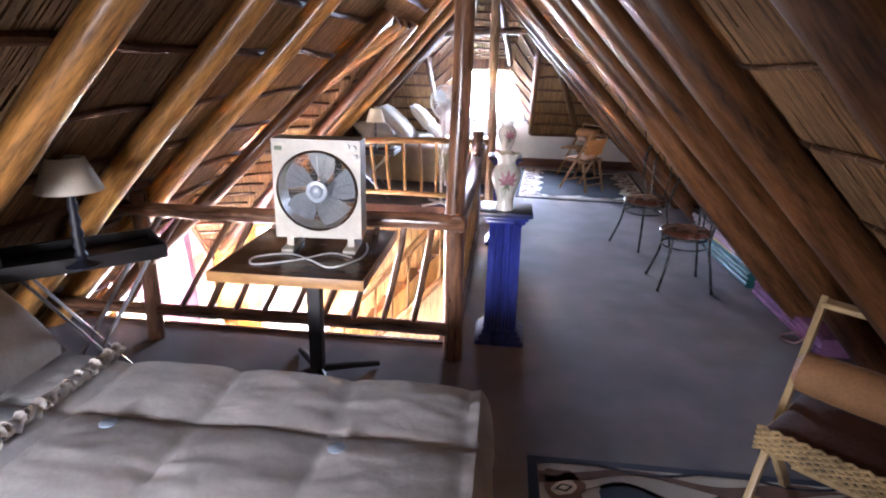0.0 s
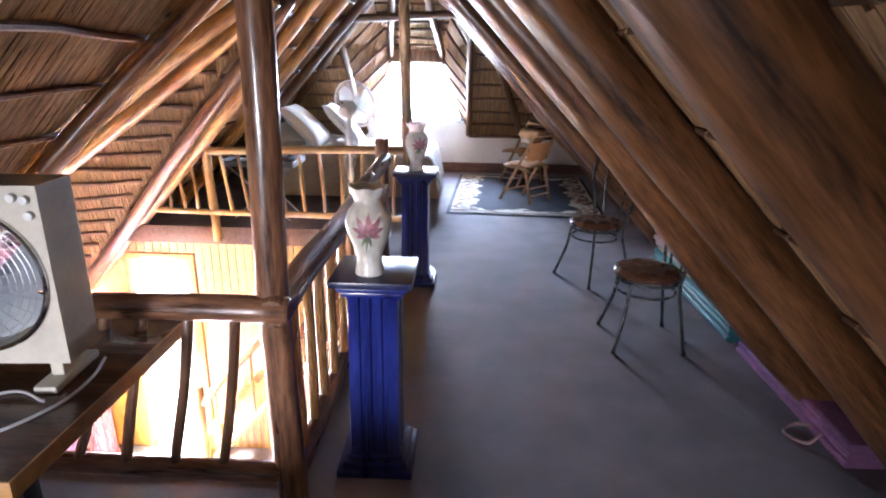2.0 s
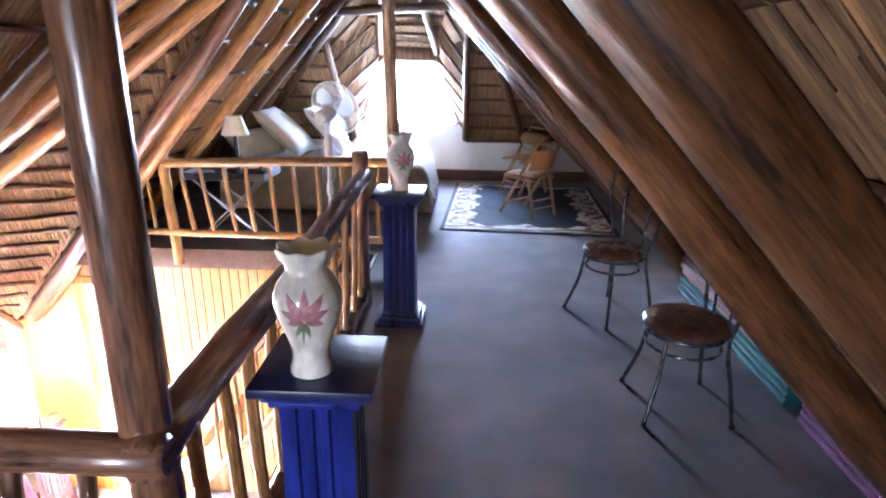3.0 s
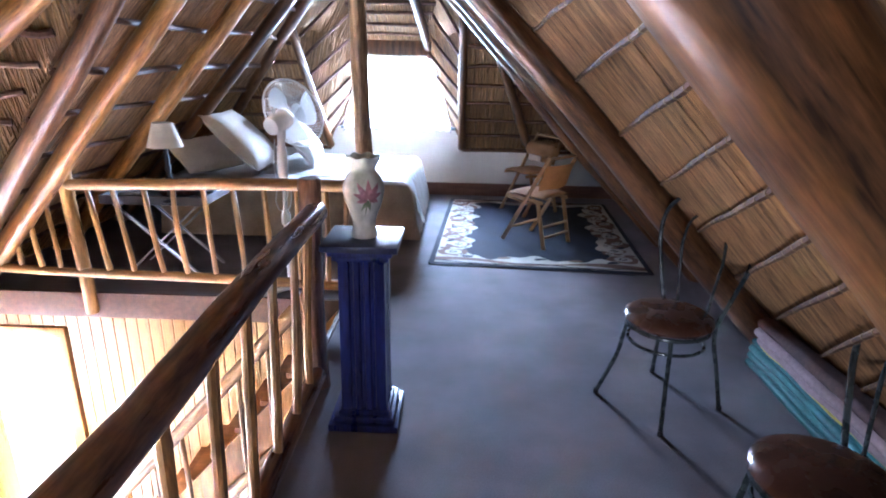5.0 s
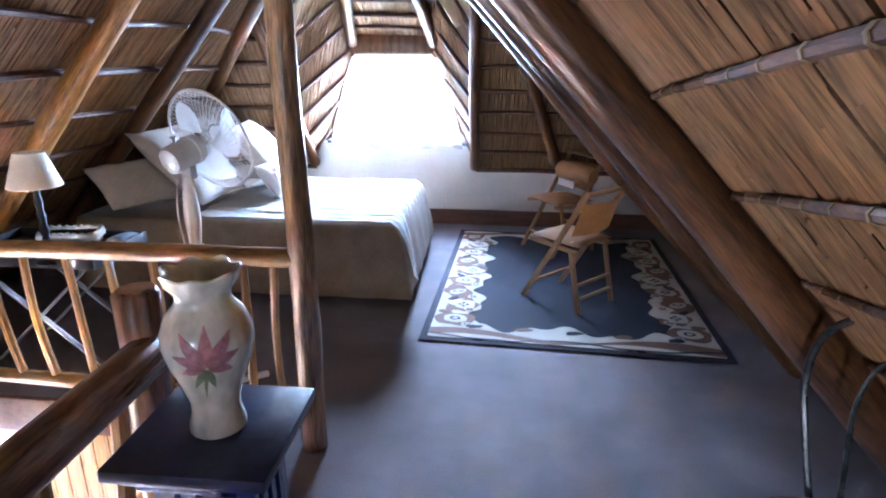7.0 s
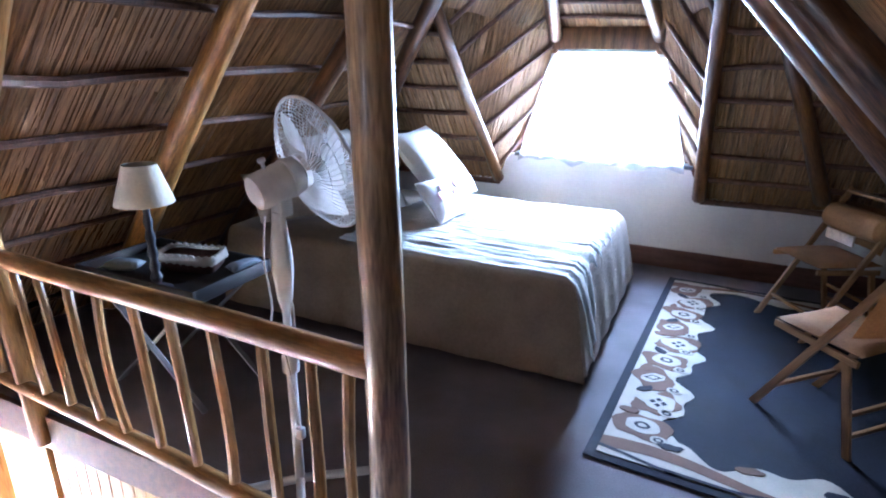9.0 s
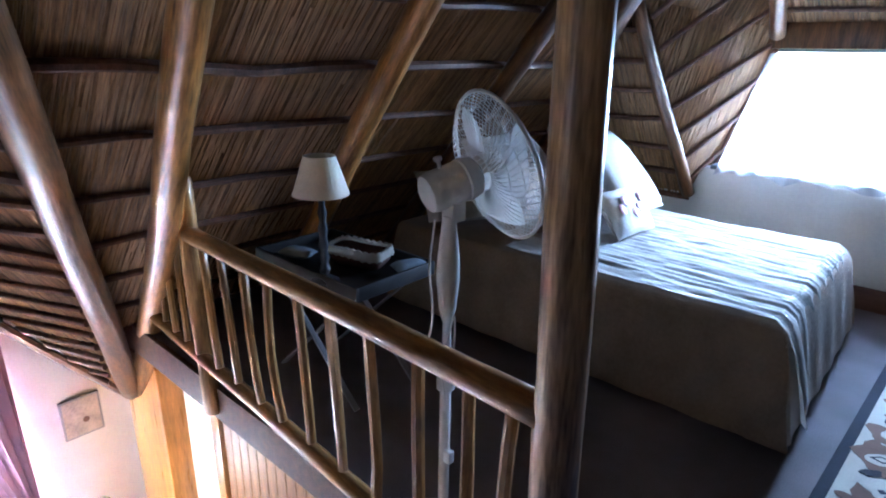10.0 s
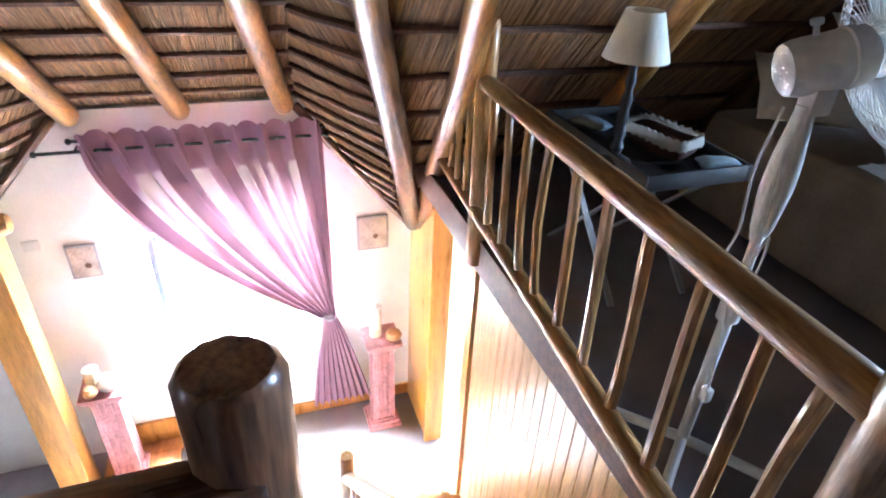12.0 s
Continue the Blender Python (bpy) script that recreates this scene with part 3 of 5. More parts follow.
# end of the roof: hip poles, dormer poles, stub poles and the collar
for s in (-1, 1):
    log_thing("hip_rafter", (RIDGE_X + s * 2.35, hy(zl(RIDGE_X + s * 2.35)) - 0.10, zl(RIDGE_X + s * 2.35) - 0.06), (RIDGE_X + s * 0.12, 10.22, 2.66), 0.065, 0.055, M_RAFTER, "varnished hip pole at the end of the roof", "rafter", "roof rafters", "structure")
log_thing("dormer_pole", (-0.27, hy(0.6) - 0.05, 0.58), (-0.42, hy(1.9) - 0.05, 1.90), 0.045, 0.040, M_RAFTER, "varnished pole at the edge of the dormer", "rafter", "dormer poles", "structure")
log_thing("dormer_pole", (1.27, hy(0.6) - 0.05, 0.58), (1.25, hy(1.95) - 0.05, 1.95), 0.045, 0.040, M_RAFTER, "varnished pole at the edge of the dormer", "rafter", "dormer poles", "structure")
log_thing("dormer_pole", (2.02, hy(0.66) - 0.06, 0.66), (1.62, hy(1.6) - 0.05, 1.60), 0.05, 0.045, M_RAFTER, "varnished pole at the edge of the dormer", "rafter", "dormer poles", "structure")
for x0, x1 in ((0.10, 0.36), (0.86, 0.66)):
    log_thing("stub_pole", (x0, 12.0, zc(12.0) - 0.085), (x1, 10.3, zc(10.3) - 0.085), 0.05, 0.05, M_RAFTER, "short varnished pole over the dormer window", "rafter", "dormer poles", "structure")
log_thing("collar_beam", (-0.28, 10.1, 2.06), (1.34, 10.1, 2.13), 0.045, 0.04, M_RAFTER, "dark round collar beam high between rafters", "beam", "", "structure")
log_thing("ridge_pole", (RIDGE_X, -2.0, 2.70), (RIDGE_X, 10.3, 2.70), 0.06, 0.055, M_RAFTER, "round ridge pole at the top of the thatch", "beam", "", "structure")

# ---- railings, posts and stair ----
log_thing("roof_post", (0.60, 4.87, 0.0), (0.605, 4.86, 2.66), 0.056, 0.050, M_RAIL, "tall varnished pole standing on the carpet up to the ridge", "post", "roof posts", "structure", bend=0.02)
log_thing("roof_post", (0.695, 8.42, 0.0), (0.655, 8.42, 2.66), 0.053, 0.046, M_POST, "tall varnished pole standing on the carpet up to the ridge", "post", "roof posts", "structure", bend=0.01)


def railing(base, label, top, bottom, balusters, mat, rail_mat, r_top, r_bot, r_bal, posts=()):
    rail = thing("railing", base, label, "railing", "loft railings")
    log("top_rail", *top, r_top, r_top * 0.92, rail_mat, rail, bend=0.012)
    log("bottom_rail", *bottom, r_bot, r_bot * 0.92, rail_mat, rail, bend=0.008)
    rnd = random.Random(int(base[1] * 10))
    a, b = Vector(top[0]), Vector(top[1])
    c, d = Vector(bottom[0]), Vector(bottom[1])
    for item in balusters:
        if isinstance(item, tuple):
            p, q = (u.lerp(v, (u.x - x) / (u.x - v.x)) for u, v, x in ((c, d, item[0]), (a, b, item[1])))
        else:
            p, q = c.lerp(d, item), a.lerp(b, min(0.995, max(0.005, item + rnd.uniform(-0.008, 0.008))))
        log("baluster", p - Vector((0, 0, 0.01)), q, r_bal * rnd.uniform(0.85, 1.15), r_bal * rnd.uniform(0.8, 1.05), mat, rail, bend=0.011, sides=8, seed=rnd.uniform(0, 99), knots=0.1)
    for p0, p1, r in posts:
        log("post", p0, p1, r, r * 0.95, rail_mat, rail)
    return rail


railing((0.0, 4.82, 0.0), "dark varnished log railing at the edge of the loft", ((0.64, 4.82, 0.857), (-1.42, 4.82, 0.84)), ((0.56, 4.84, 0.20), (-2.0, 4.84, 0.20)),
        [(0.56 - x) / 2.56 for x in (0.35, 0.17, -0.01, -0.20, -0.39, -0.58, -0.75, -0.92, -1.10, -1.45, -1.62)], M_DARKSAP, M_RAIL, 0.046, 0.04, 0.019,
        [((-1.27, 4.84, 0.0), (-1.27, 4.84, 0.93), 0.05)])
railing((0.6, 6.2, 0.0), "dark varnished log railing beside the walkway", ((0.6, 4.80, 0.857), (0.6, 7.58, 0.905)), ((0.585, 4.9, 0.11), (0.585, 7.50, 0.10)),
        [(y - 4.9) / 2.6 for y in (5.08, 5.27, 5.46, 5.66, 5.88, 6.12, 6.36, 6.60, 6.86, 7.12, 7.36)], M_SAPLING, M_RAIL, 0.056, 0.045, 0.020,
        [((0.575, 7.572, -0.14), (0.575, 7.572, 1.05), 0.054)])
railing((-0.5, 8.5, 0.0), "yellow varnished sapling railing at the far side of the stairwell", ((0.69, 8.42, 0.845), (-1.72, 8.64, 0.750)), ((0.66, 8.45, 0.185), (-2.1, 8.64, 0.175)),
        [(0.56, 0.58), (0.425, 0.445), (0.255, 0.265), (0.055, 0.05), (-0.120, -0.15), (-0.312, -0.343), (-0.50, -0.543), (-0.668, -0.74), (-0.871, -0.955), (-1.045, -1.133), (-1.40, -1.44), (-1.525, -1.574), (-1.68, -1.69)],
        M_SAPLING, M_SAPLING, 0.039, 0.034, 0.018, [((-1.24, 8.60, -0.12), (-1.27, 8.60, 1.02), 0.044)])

stair = thing("staircase", (-0.6, 8.3, LOW), "pine staircase with log handrail rising to the loft", "staircase", "", "structure")
inv = world_of(stair).inverted()
N = 14
rise = -LOW / N
for i in range(1, N):
    x, z = 0.48 - 0.172 * (i - 1), -rise * i
    part("tread", boxed((x - 0.215, 8.00, z - 0.035), (x, 8.58, z), 0.006), M_TREAD, stair, "", inv)
for y0, y1 in ((7.965, 7.998), (8.582, 8.605)):
    x0, x1 = 0.48, 0.48 - 0.172 * 13
    pts = [(x0, y0, -0.03), (x0, y0, -0.36), (x1 + 0.12, y0, LOW), (x1 - 0.02, y0, LOW), (x1 - 0.02, y0, LOW + 0.2)]
    part("stringer", plate(pts, (0, 1, 0), y1 - y0), M_PINEFRAME, stair, "", inv)
log("handrail", (0.50, 7.92, 0.40), (-1.28, 7.92, -1.58), 0.040, 0.038, M_SAPLING, stair, "pale varnished log handrail", bend=0.01)
log("lower_rail", (0.50, 7.925, -0.36), (-1.45, 7.925, -2.45), 0.038, 0.036, M_SAPLING, stair, "pale varnished log rail")
log("newel_post", (-1.30, 7.92, LOW), (-1.29, 7.92, -1.40), 0.05, 0.045, M_SAPLING, stair, "pale varnished newel pole")
for k in range(9):
    t = (k + 0.6) / 9.5
    x = 0.50 - 1.80 * t
    log("baluster", (x, 7.922, -0.36 - 1.93 * t), (x, 7.922, 0.42 - 2.0 * t), 0.016, 0.015, M_SAPLING, stair, sides=8, bend=0.015)

# ---- pine partition of the room below ----
PY = 8.80
DX0, DX1, DTOP = -2.39, -1.66, -0.42
part_wall = thing("wall_partition", (0, PY, LOW), "pine tongue-and-groove partition under the loft edge", "wall", "", "structure")
inv = world_of(part_wall).inverted()
part("backing", boxed((-1.60, PY + 0.022, LOW), (4.0, PY + 0.06, -0.15)), M_PINE, part_wall, "", inv, smooth=False)
part("backing", boxed((-3.0, PY + 0.022, DTOP + 0.08), (-1.604, PY + 0.06, -0.15)), M_PINE, part_wall, "", inv, smooth=False)
part("casing", boxed((-2.98, PY - 0.03, LOW), (DX0, PY + 0.03, -0.16), 0.005), M_PINEFRAME, part_wall, "wide pine board beside the doorway", inv)
part("door_jamb", boxed((DX0 - 0.001, PY - 0.045, LOW), (DX0 + 0.045, PY + 0.11, DTOP), 0.004), M_PINEFRAME, part_wall, "", inv)
part("door_jamb", boxed((DX1 - 0.045, PY - 0.02, LOW), (DX1 + 0.05, PY + 0.11, DTOP), 0.004), M_PINEFRAME, part_wall, "", inv)
part("door_head", boxed((DX0, PY - 0.02, DTOP), (DX1 + 0.05, PY + 0.11, DTOP + 0.07), 0.004), M_PINEFRAME, part_wall, "", inv)
# side room post and bench at the other end of the window wall
log_thing("eave_pole", (-2.55, 5.2, -0.47), (-2.62, 6.2, -0.33), 0.07, 0.065, M_RAFTER_LIT, "varnished pole end at the wall top, lit tone painted in", "beam", "", "structure")
setting("pine_post", boxed((-2.72, 5.93, LOW), (-2.50, 6.13, -0.36), 0.008), M_PINEFRAME, "square orange pine post of a doorway", "post")

# ---- windows ----
w1 = thing("window_1", (0.52, END_Y + 0.1, 0.8), "bright dormer window with wooden frame", "window", "", "structure")
inv = world_of(w1).inverted()
for nm, lo, hi in (("window_sill", (-0.16, END_Y - 0.02, 0.772), (1.20, END_Y + 0.13, 0.80)), ("window_frame", (-0.15, 12.09, 0.80), (-0.10, 12.14, 1.62)), ("window_frame", (1.13, 12.09, 0.80), (1.18, 12.14, 1.62)),
                   ("window_frame", (-0.10, 12.09, 1.58), (1.13, 12.14, 1.62)), ("lintel", (-0.05, 12.0, 1.60), (1.08, 12.088, 1.76))):
    part(nm, boxed(lo, hi, 0.004), M_RAFTER if nm == "lintel" else M_ALU, w1, "", inv)
pane = part("pane", boxed((-0.10, 12.11, 0.80), (1.13, 12.114, 1.58)), M_GLASS, w1, "", inv, smooth=False)
pane.visible_shadow = False
w2 = thing("window_2", (-3.1, 7.4, -1.0), "wide window with dark metal frame, bright outside", "window", "", "structure")
inv = world_of(w2).inverted()
y0, y1, z0, z1 = WIN
for nm, lo, hi in (("window_frame", (-3.08, y0, z0), (-3.03, y0 + 0.045, z1)), ("window_frame", (-3.08, y1 - 0.045, z0), (-3.03, y1, z1)), ("window_frame", (-3.08, y0 + 0.045, z1 - 0.045), (-3.03, y1 - 0.045, z1)),
                   ("window_frame", (-3.08, y0 + 0.045, z0), (-3.03, y1 - 0.045, z0 + 0.04)), ("transom", (-3.075, y0 + 0.045, -0.80), (-3.035, y1 - 0.045, -0.75)), ("window_sill", (-3.06, y0 - 0.03, z0 - 0.03), (-2.94, y1 + 0.03, z0 - 0.002))):
    part(nm, boxed(lo, hi, 0.004), M_PLASTER if nm == "window_sill" else M_ALU, w2, "", inv)
for za, zb in ((z0 + 0.04, -0.80), (-0.75, z1 - 0.045)):
    p = part("pane", boxed((-3.056, y0 + 0.045, za), (-3.052, y1 - 0.045, zb)), M_GLASS, w2, "", inv, smooth=False)
    p.visible_shadow = False


def curtain(name, label, grid, mat, m, nu, nv, keep=lambda u, v: True):
    bm = bmesh.new()
    vs = [[bm.verts.new(grid(i / nu, j / nv)) for j in range(nv + 1)] for i in range(nu + 1)]
    for i in range(nu):
        for j in range(nv):
            if not keep((i + 0.5) / nu, (j + 0.5) / nv):
                continue
            bm.faces.new((vs[i][j], vs[i + 1][j], vs[i + 1][j + 1], vs[i][j + 1]))
    ob = part(name, bm, mat, None, "", m)
    return ob


def dormer_sheer(u, v):
    top, bot = 1.57, 0.735 + 0.035 * abs(math.sin(u * 9.0)) + 0.012 * math.sin(u * 31)
    half = 0.44 + 0.20 * v
    x = 0.51 + (u - 0.5) * 2 * half
    return (x, 12.03 - 0.118 * v + 0.010 * math.sin(u * 60 + v * 2), top + (bot - top) * v)


tagged(curtain("net_curtain", "", dormer_sheer, M_WHITESHEER, Matrix(), 90, 12), "sheer white net curtain with scalloped hem", "curtain")


def mauve(u, v):
    """A sheer panel hung from a rod and drawn to one side by a tie-back."""
    tie_v = 0.62
    ytop = 6.60 + 1.50 * u
    tie_y = 8.06 + 0.10 * (u - 0.5)
    if v < tie_v:
        t = v / tie_v
        s = t ** (1.25 - 0.35 * u)
        y = ytop + (tie_y - ytop) * s
        sag = (1 - u) * 0.10 * math.sin(math.pi * t)
        ztop, ztie = 0.015, -1.60
        z = ztop + (ztie - ztop) * (t ** (0.80 + 0.35 * u)) - sag * 0.2
        z = ztop + (ztie - ztop) * (t if u > 0.97 else (t ** (0.72 + 0.28 * u)))
        f = 1 - 0.55 * s
    else:
        t = (v - tie_v) / (1 - tie_v)
        y = tie_y + (u - 0.5) * 0.42 * t ** 0.8 + 0.07 * t
        z = -1.60 - 0.98 * t
        f = 0.45 + 0.5 * t
    x = -2.92 + 0.045 * f * math.sin(u * 2 * math.pi * 8.5 + 0.6 * math.sin(3 * v)) + 0.05 * (1 - abs(v - tie_v))
    return (x, y + 0.012 * f * math.sin(u * 2 * math.pi * 17), z)


cur = thing("mauve_curtain", (-2.9, 7.35, -0.05), "sheer mauve curtain tied back beside the window", "curtain")
inv = world_of(cur).inverted()


def gathered(u, v):
    """Where the cloth is bunched into dense pleats: the hems, uneven bands, and all of it near the tie."""
    band = noise.noise((u * 11.0, v * 0.6, 3.0)) + 0.5 * noise.noise((u * 27.0, v * 0.8, 8.0))
    return u < 0.10 or u > 0.90 or band > 0.06 - 0.8 * max(0.0, v - 0.25) or v > 0.5


def header(u, v):
    """The stiff top band with tab loops rolled over the rod."""
    f = math.sin(u * 2 * math.pi * 8.5)
    z = 0.075 + 0.025 * abs(f) + (-0.20 - 0.075) * v
    return (-2.90 + 0.045 * f * (0.7 + 0.3 * v) + 0.012, 6.585 + 1.52 * u + 0.02 * math.cos(u * 2 * math.pi * 8.5) + 0.09 * v * (1 - u), z)


for nm, fn, mt, test, lb in (("drape", mauve, M_MAUVESHEER, lambda u, v: not gathered(u, v), "thin see-through mauve voile"),
                             ("pleats", mauve, M_MAUVEFOLD, gathered, "dense gathered mauve pleats"),
                             ("header", header, M_MAUVEFOLD, lambda u, v: True, "dark mauve tab-top heading")):
    ob = curtain(nm, "", fn, mt, inv, 150, 44 if fn is mauve else 8, test)
    ob.parent = cur
    tagged(ob, lb)
bm = bmesh.new()
lathe(bm, [(0.05, -1.63), (0.062, -1.60), (0.05, -1.57)], 16, Matrix.Translation((-2.90, 8.06, 0)))
part("tie_back", bm, M_WHITESHEER, cur, "pale cord tie-back", inv)
rod = thing("curtain_rod", (-2.9, 7.3, -0.03), "double dark metal curtain rod on brackets", "curtain rod")
inv = world_of(rod).inverted()
for dx, dz, ya, yb in ((0.0, 0.0, 6.36, 8.13), (-0.05, 0.05, 6.55, 8.12)):
    bm = bmesh.new()
    tube(bm, [(-2.90 + dx, ya, -0.03 + dz), (-2.90 + dx, yb, -0.03 + dz)], 0.011, 10)
    for ye in (ya, yb):
        lathe(bm, [(0.004, -0.02), (0.02, -0.01), (0.02, 0.01), (0.004, 0.02)], 10, Matrix.Translation((-2.90 + dx, ye, -0.03 + dz)) @ pose(0, 0, 0, 90, 0, 0))
    part("pole", bm, M_STEEL, rod, "", inv)
for y in (6.58, 8.05):
    part("bracket", tube(bmesh.new(), [(-2.999, y, -0.03), (-2.90, y, -0.03)], 0.008, 8), M_STEEL, rod, "", inv)

# ---- things in the loft ----


def pedestal(m, paint, top_paint, label, group):
    """A square fluted display pedestal: stepped plinth, tapered fluted shaft, moulded cap and top plate."""
    p = thing("pedestal", m, label, "pedestal", group)
    bm = boxed((-0.155, -0.155, 0.0), (0.155, 0.155, 0.032), 0.006)
    box(bm, (-0.135, -0.135, 0.032), (0.135, 0.135, 0.062), 0.012)
    box(bm, (-0.115, -0.115, 0.062), (0.115, 0.115, 0.085), 0.010)
    part("plinth", bm, paint, p)
    bm = bmesh.new()
    prof = []
    w, g, d = 0.100, 0.019, 0.013
    edge = [(-w, 0)]
    for c in (-0.045, 0.0, 0.045):
        edge += [(c - g * 0.62, 0), (c - g * 0.38, d), (c + g * 0.38, d), (c + g * 0.62, 0)]
    for k in range(4):
        a = math.pi / 2 * k
        for x, dd in edge:
            prof.append((x * math.cos(a) - (-(w - dd)) * math.sin(a) * -1 * -1, x * math.sin(a) + (-(w - dd)) * math.cos(a)))
    rings = []
    for z, s in ((0.085, 1.04), (0.10, 1.0), (0.77, 0.96), (0.79, 1.02)):
        rings.append([bm.verts.new((x * s, y * s, z)) for x, y in prof])
    k = len(prof)
    for a, b in zip(rings, rings[1:]):
        for i in range(k):
            bm.faces.new((a[i], a[(i + 1) % k], b[(i + 1) % k], b[i]))
    bm.faces.new(rings[0])
    bm.faces.new(rings[-1])
    part("shaft", bm, paint, p, "fluted square shaft")
    bm = boxed((-0.118, -0.118, 0.788), (0.118, 0.118, 0.812), 0.008)
    box(bm, (-0.134, -0.134, 0.812), (0.134, 0.134, 0.838), 0.010)
    part("cap", bm, paint, p)
    part("top_plate", boxed((-0.157, -0.157, 0.838), (0.157, 0.157, 0.865), 0.005), top_paint, p, "dark glossy top plate")
    return p


pedestal(pose(0.872, 5.22, 0, 0, 0, 0), M_BLUE, M_BLUETOP, "cobalt blue painted pedestal with brush marks", "blue pedestals")
pedestal(pose(0.855, 7.345, 0, 0, 0, 0), M_BLUE, M_BLUETOP, "cobalt blue painted fluted pedestal beside the stair opening", "blue pedestals")

VASE = [(0.050, 0.0), (0.055, 0.004), (0.055, 0.016), (0.047, 0.045), (0.048, 0.07), (0.060, 0.11), (0.077, 0.155), (0.086, 0.195), (0.085, 0.220), (0.073, 0.252),
        (0.055, 0.274), (0.050, 0.286), (0.053, 0.300), (0.065, 0.316), (0.071, 0.329), (0.068, 0.331), (0.054, 0.320), (0.047, 0.30), (0.046, 0.285), (0.0, 0.275)]


def vase_r(z):
    for (r0, z0), (r1, z1) in zip(VASE[:14], VASE[1:15]):
        if z0 <= z <= z1:
            return r0 + (r1 - r0) * (z - z0) / max(1e-6, z1 - z0)
    return 0.05


def vase(m, label):
    v = thing("vase", m, label, "vase", "flower vases")
    bm = lathe(bmesh.new(), VASE, 56, None, lambda a, r, z: r * (1 + (0.07 * math.sin(a * 7) if z > 0.31 and r > 0.05 else 0)))
    for q in bm.verts:
        if q.co.z > 0.312:
            q.co.z += (q.co.z - 0.31) * (0.45 + 0.2 * math.sin(7 * math.atan2(q.co.y, q.co.x)))
    part("body", bm, M_VASE, v)

    def on(a, z, lift):
        r = vase_r(z) + lift
        return Vector((r * math.cos(a), r * math.sin(a), z))

    def leaf(ca, cz, ang, ln, w, mat, name, lift):
        bm = bmesh.new()
        rows = []
        for i in range(9):
            t = i / 8
            h = w * math.sin(math.pi * t ** 0.75) * (1 - 0.1 * t)
            row = []
            for s in (-1, -0.5, 0, 0.5, 1):
                du, dv = t * ln * math.cos(ang) - s * h * math.sin(ang), t * ln * math.sin(ang) + s * h * math.cos(ang)
                row.append(bm.verts.new(on(ca + du / 0.082, cz + dv, lift)))
            rows.append(row)
        for a, b in zip(rows, rows[1:]):
            for i in range(4):
                bm.faces.new((a[i], a[i + 1], b[i + 1], b[i]))
        bmesh.ops.remove_doubles(bm, verts=bm.verts, dist=0.0002)
        g = bmesh.ops.extrude_face_region(bm, geom=bm.faces[:])
        for q in g["geom"]:
            if isinstance(q, bmesh.types.BMVert):
                d = Vector((q.co.x, q.co.y, 0)).normalized()
                q.co -= d * 0.002
        part(name, bm, mat, v)
    for side in (-1.45, 1.7):
        for k, ang in enumerate((20, 52, 88, 125, 160)):
            leaf(side, 0.178, radians(ang), 0.080 if k in (1, 2, 3) else 0.064, 0.0125, M_PETAL, "petal", 0.0012 + 0.0006 * (k % 2))
        for ang in (-20, 200):
            leaf(side, 0.180, radians(ang), 0.052, 0.012, M_PETAL, "petal", 0.0009)
        for ang, ln in ((-100, 0.075), (-75, 0.05), (-125, 0.055)):
            leaf(side, 0.172, radians(ang), ln, 0.004 if ln > 0.06 else 0.008, M_STEM, "stem", 0.0008)
    return v


vase(pose(0.858, 5.17, 0.865), "cream ceramic vase with frilled rim and mauve flower")
vase(pose(0.858, 7.345, 0.865, 0, 0, 15), "cream ceramic vase with frilled rim and mauve flower")


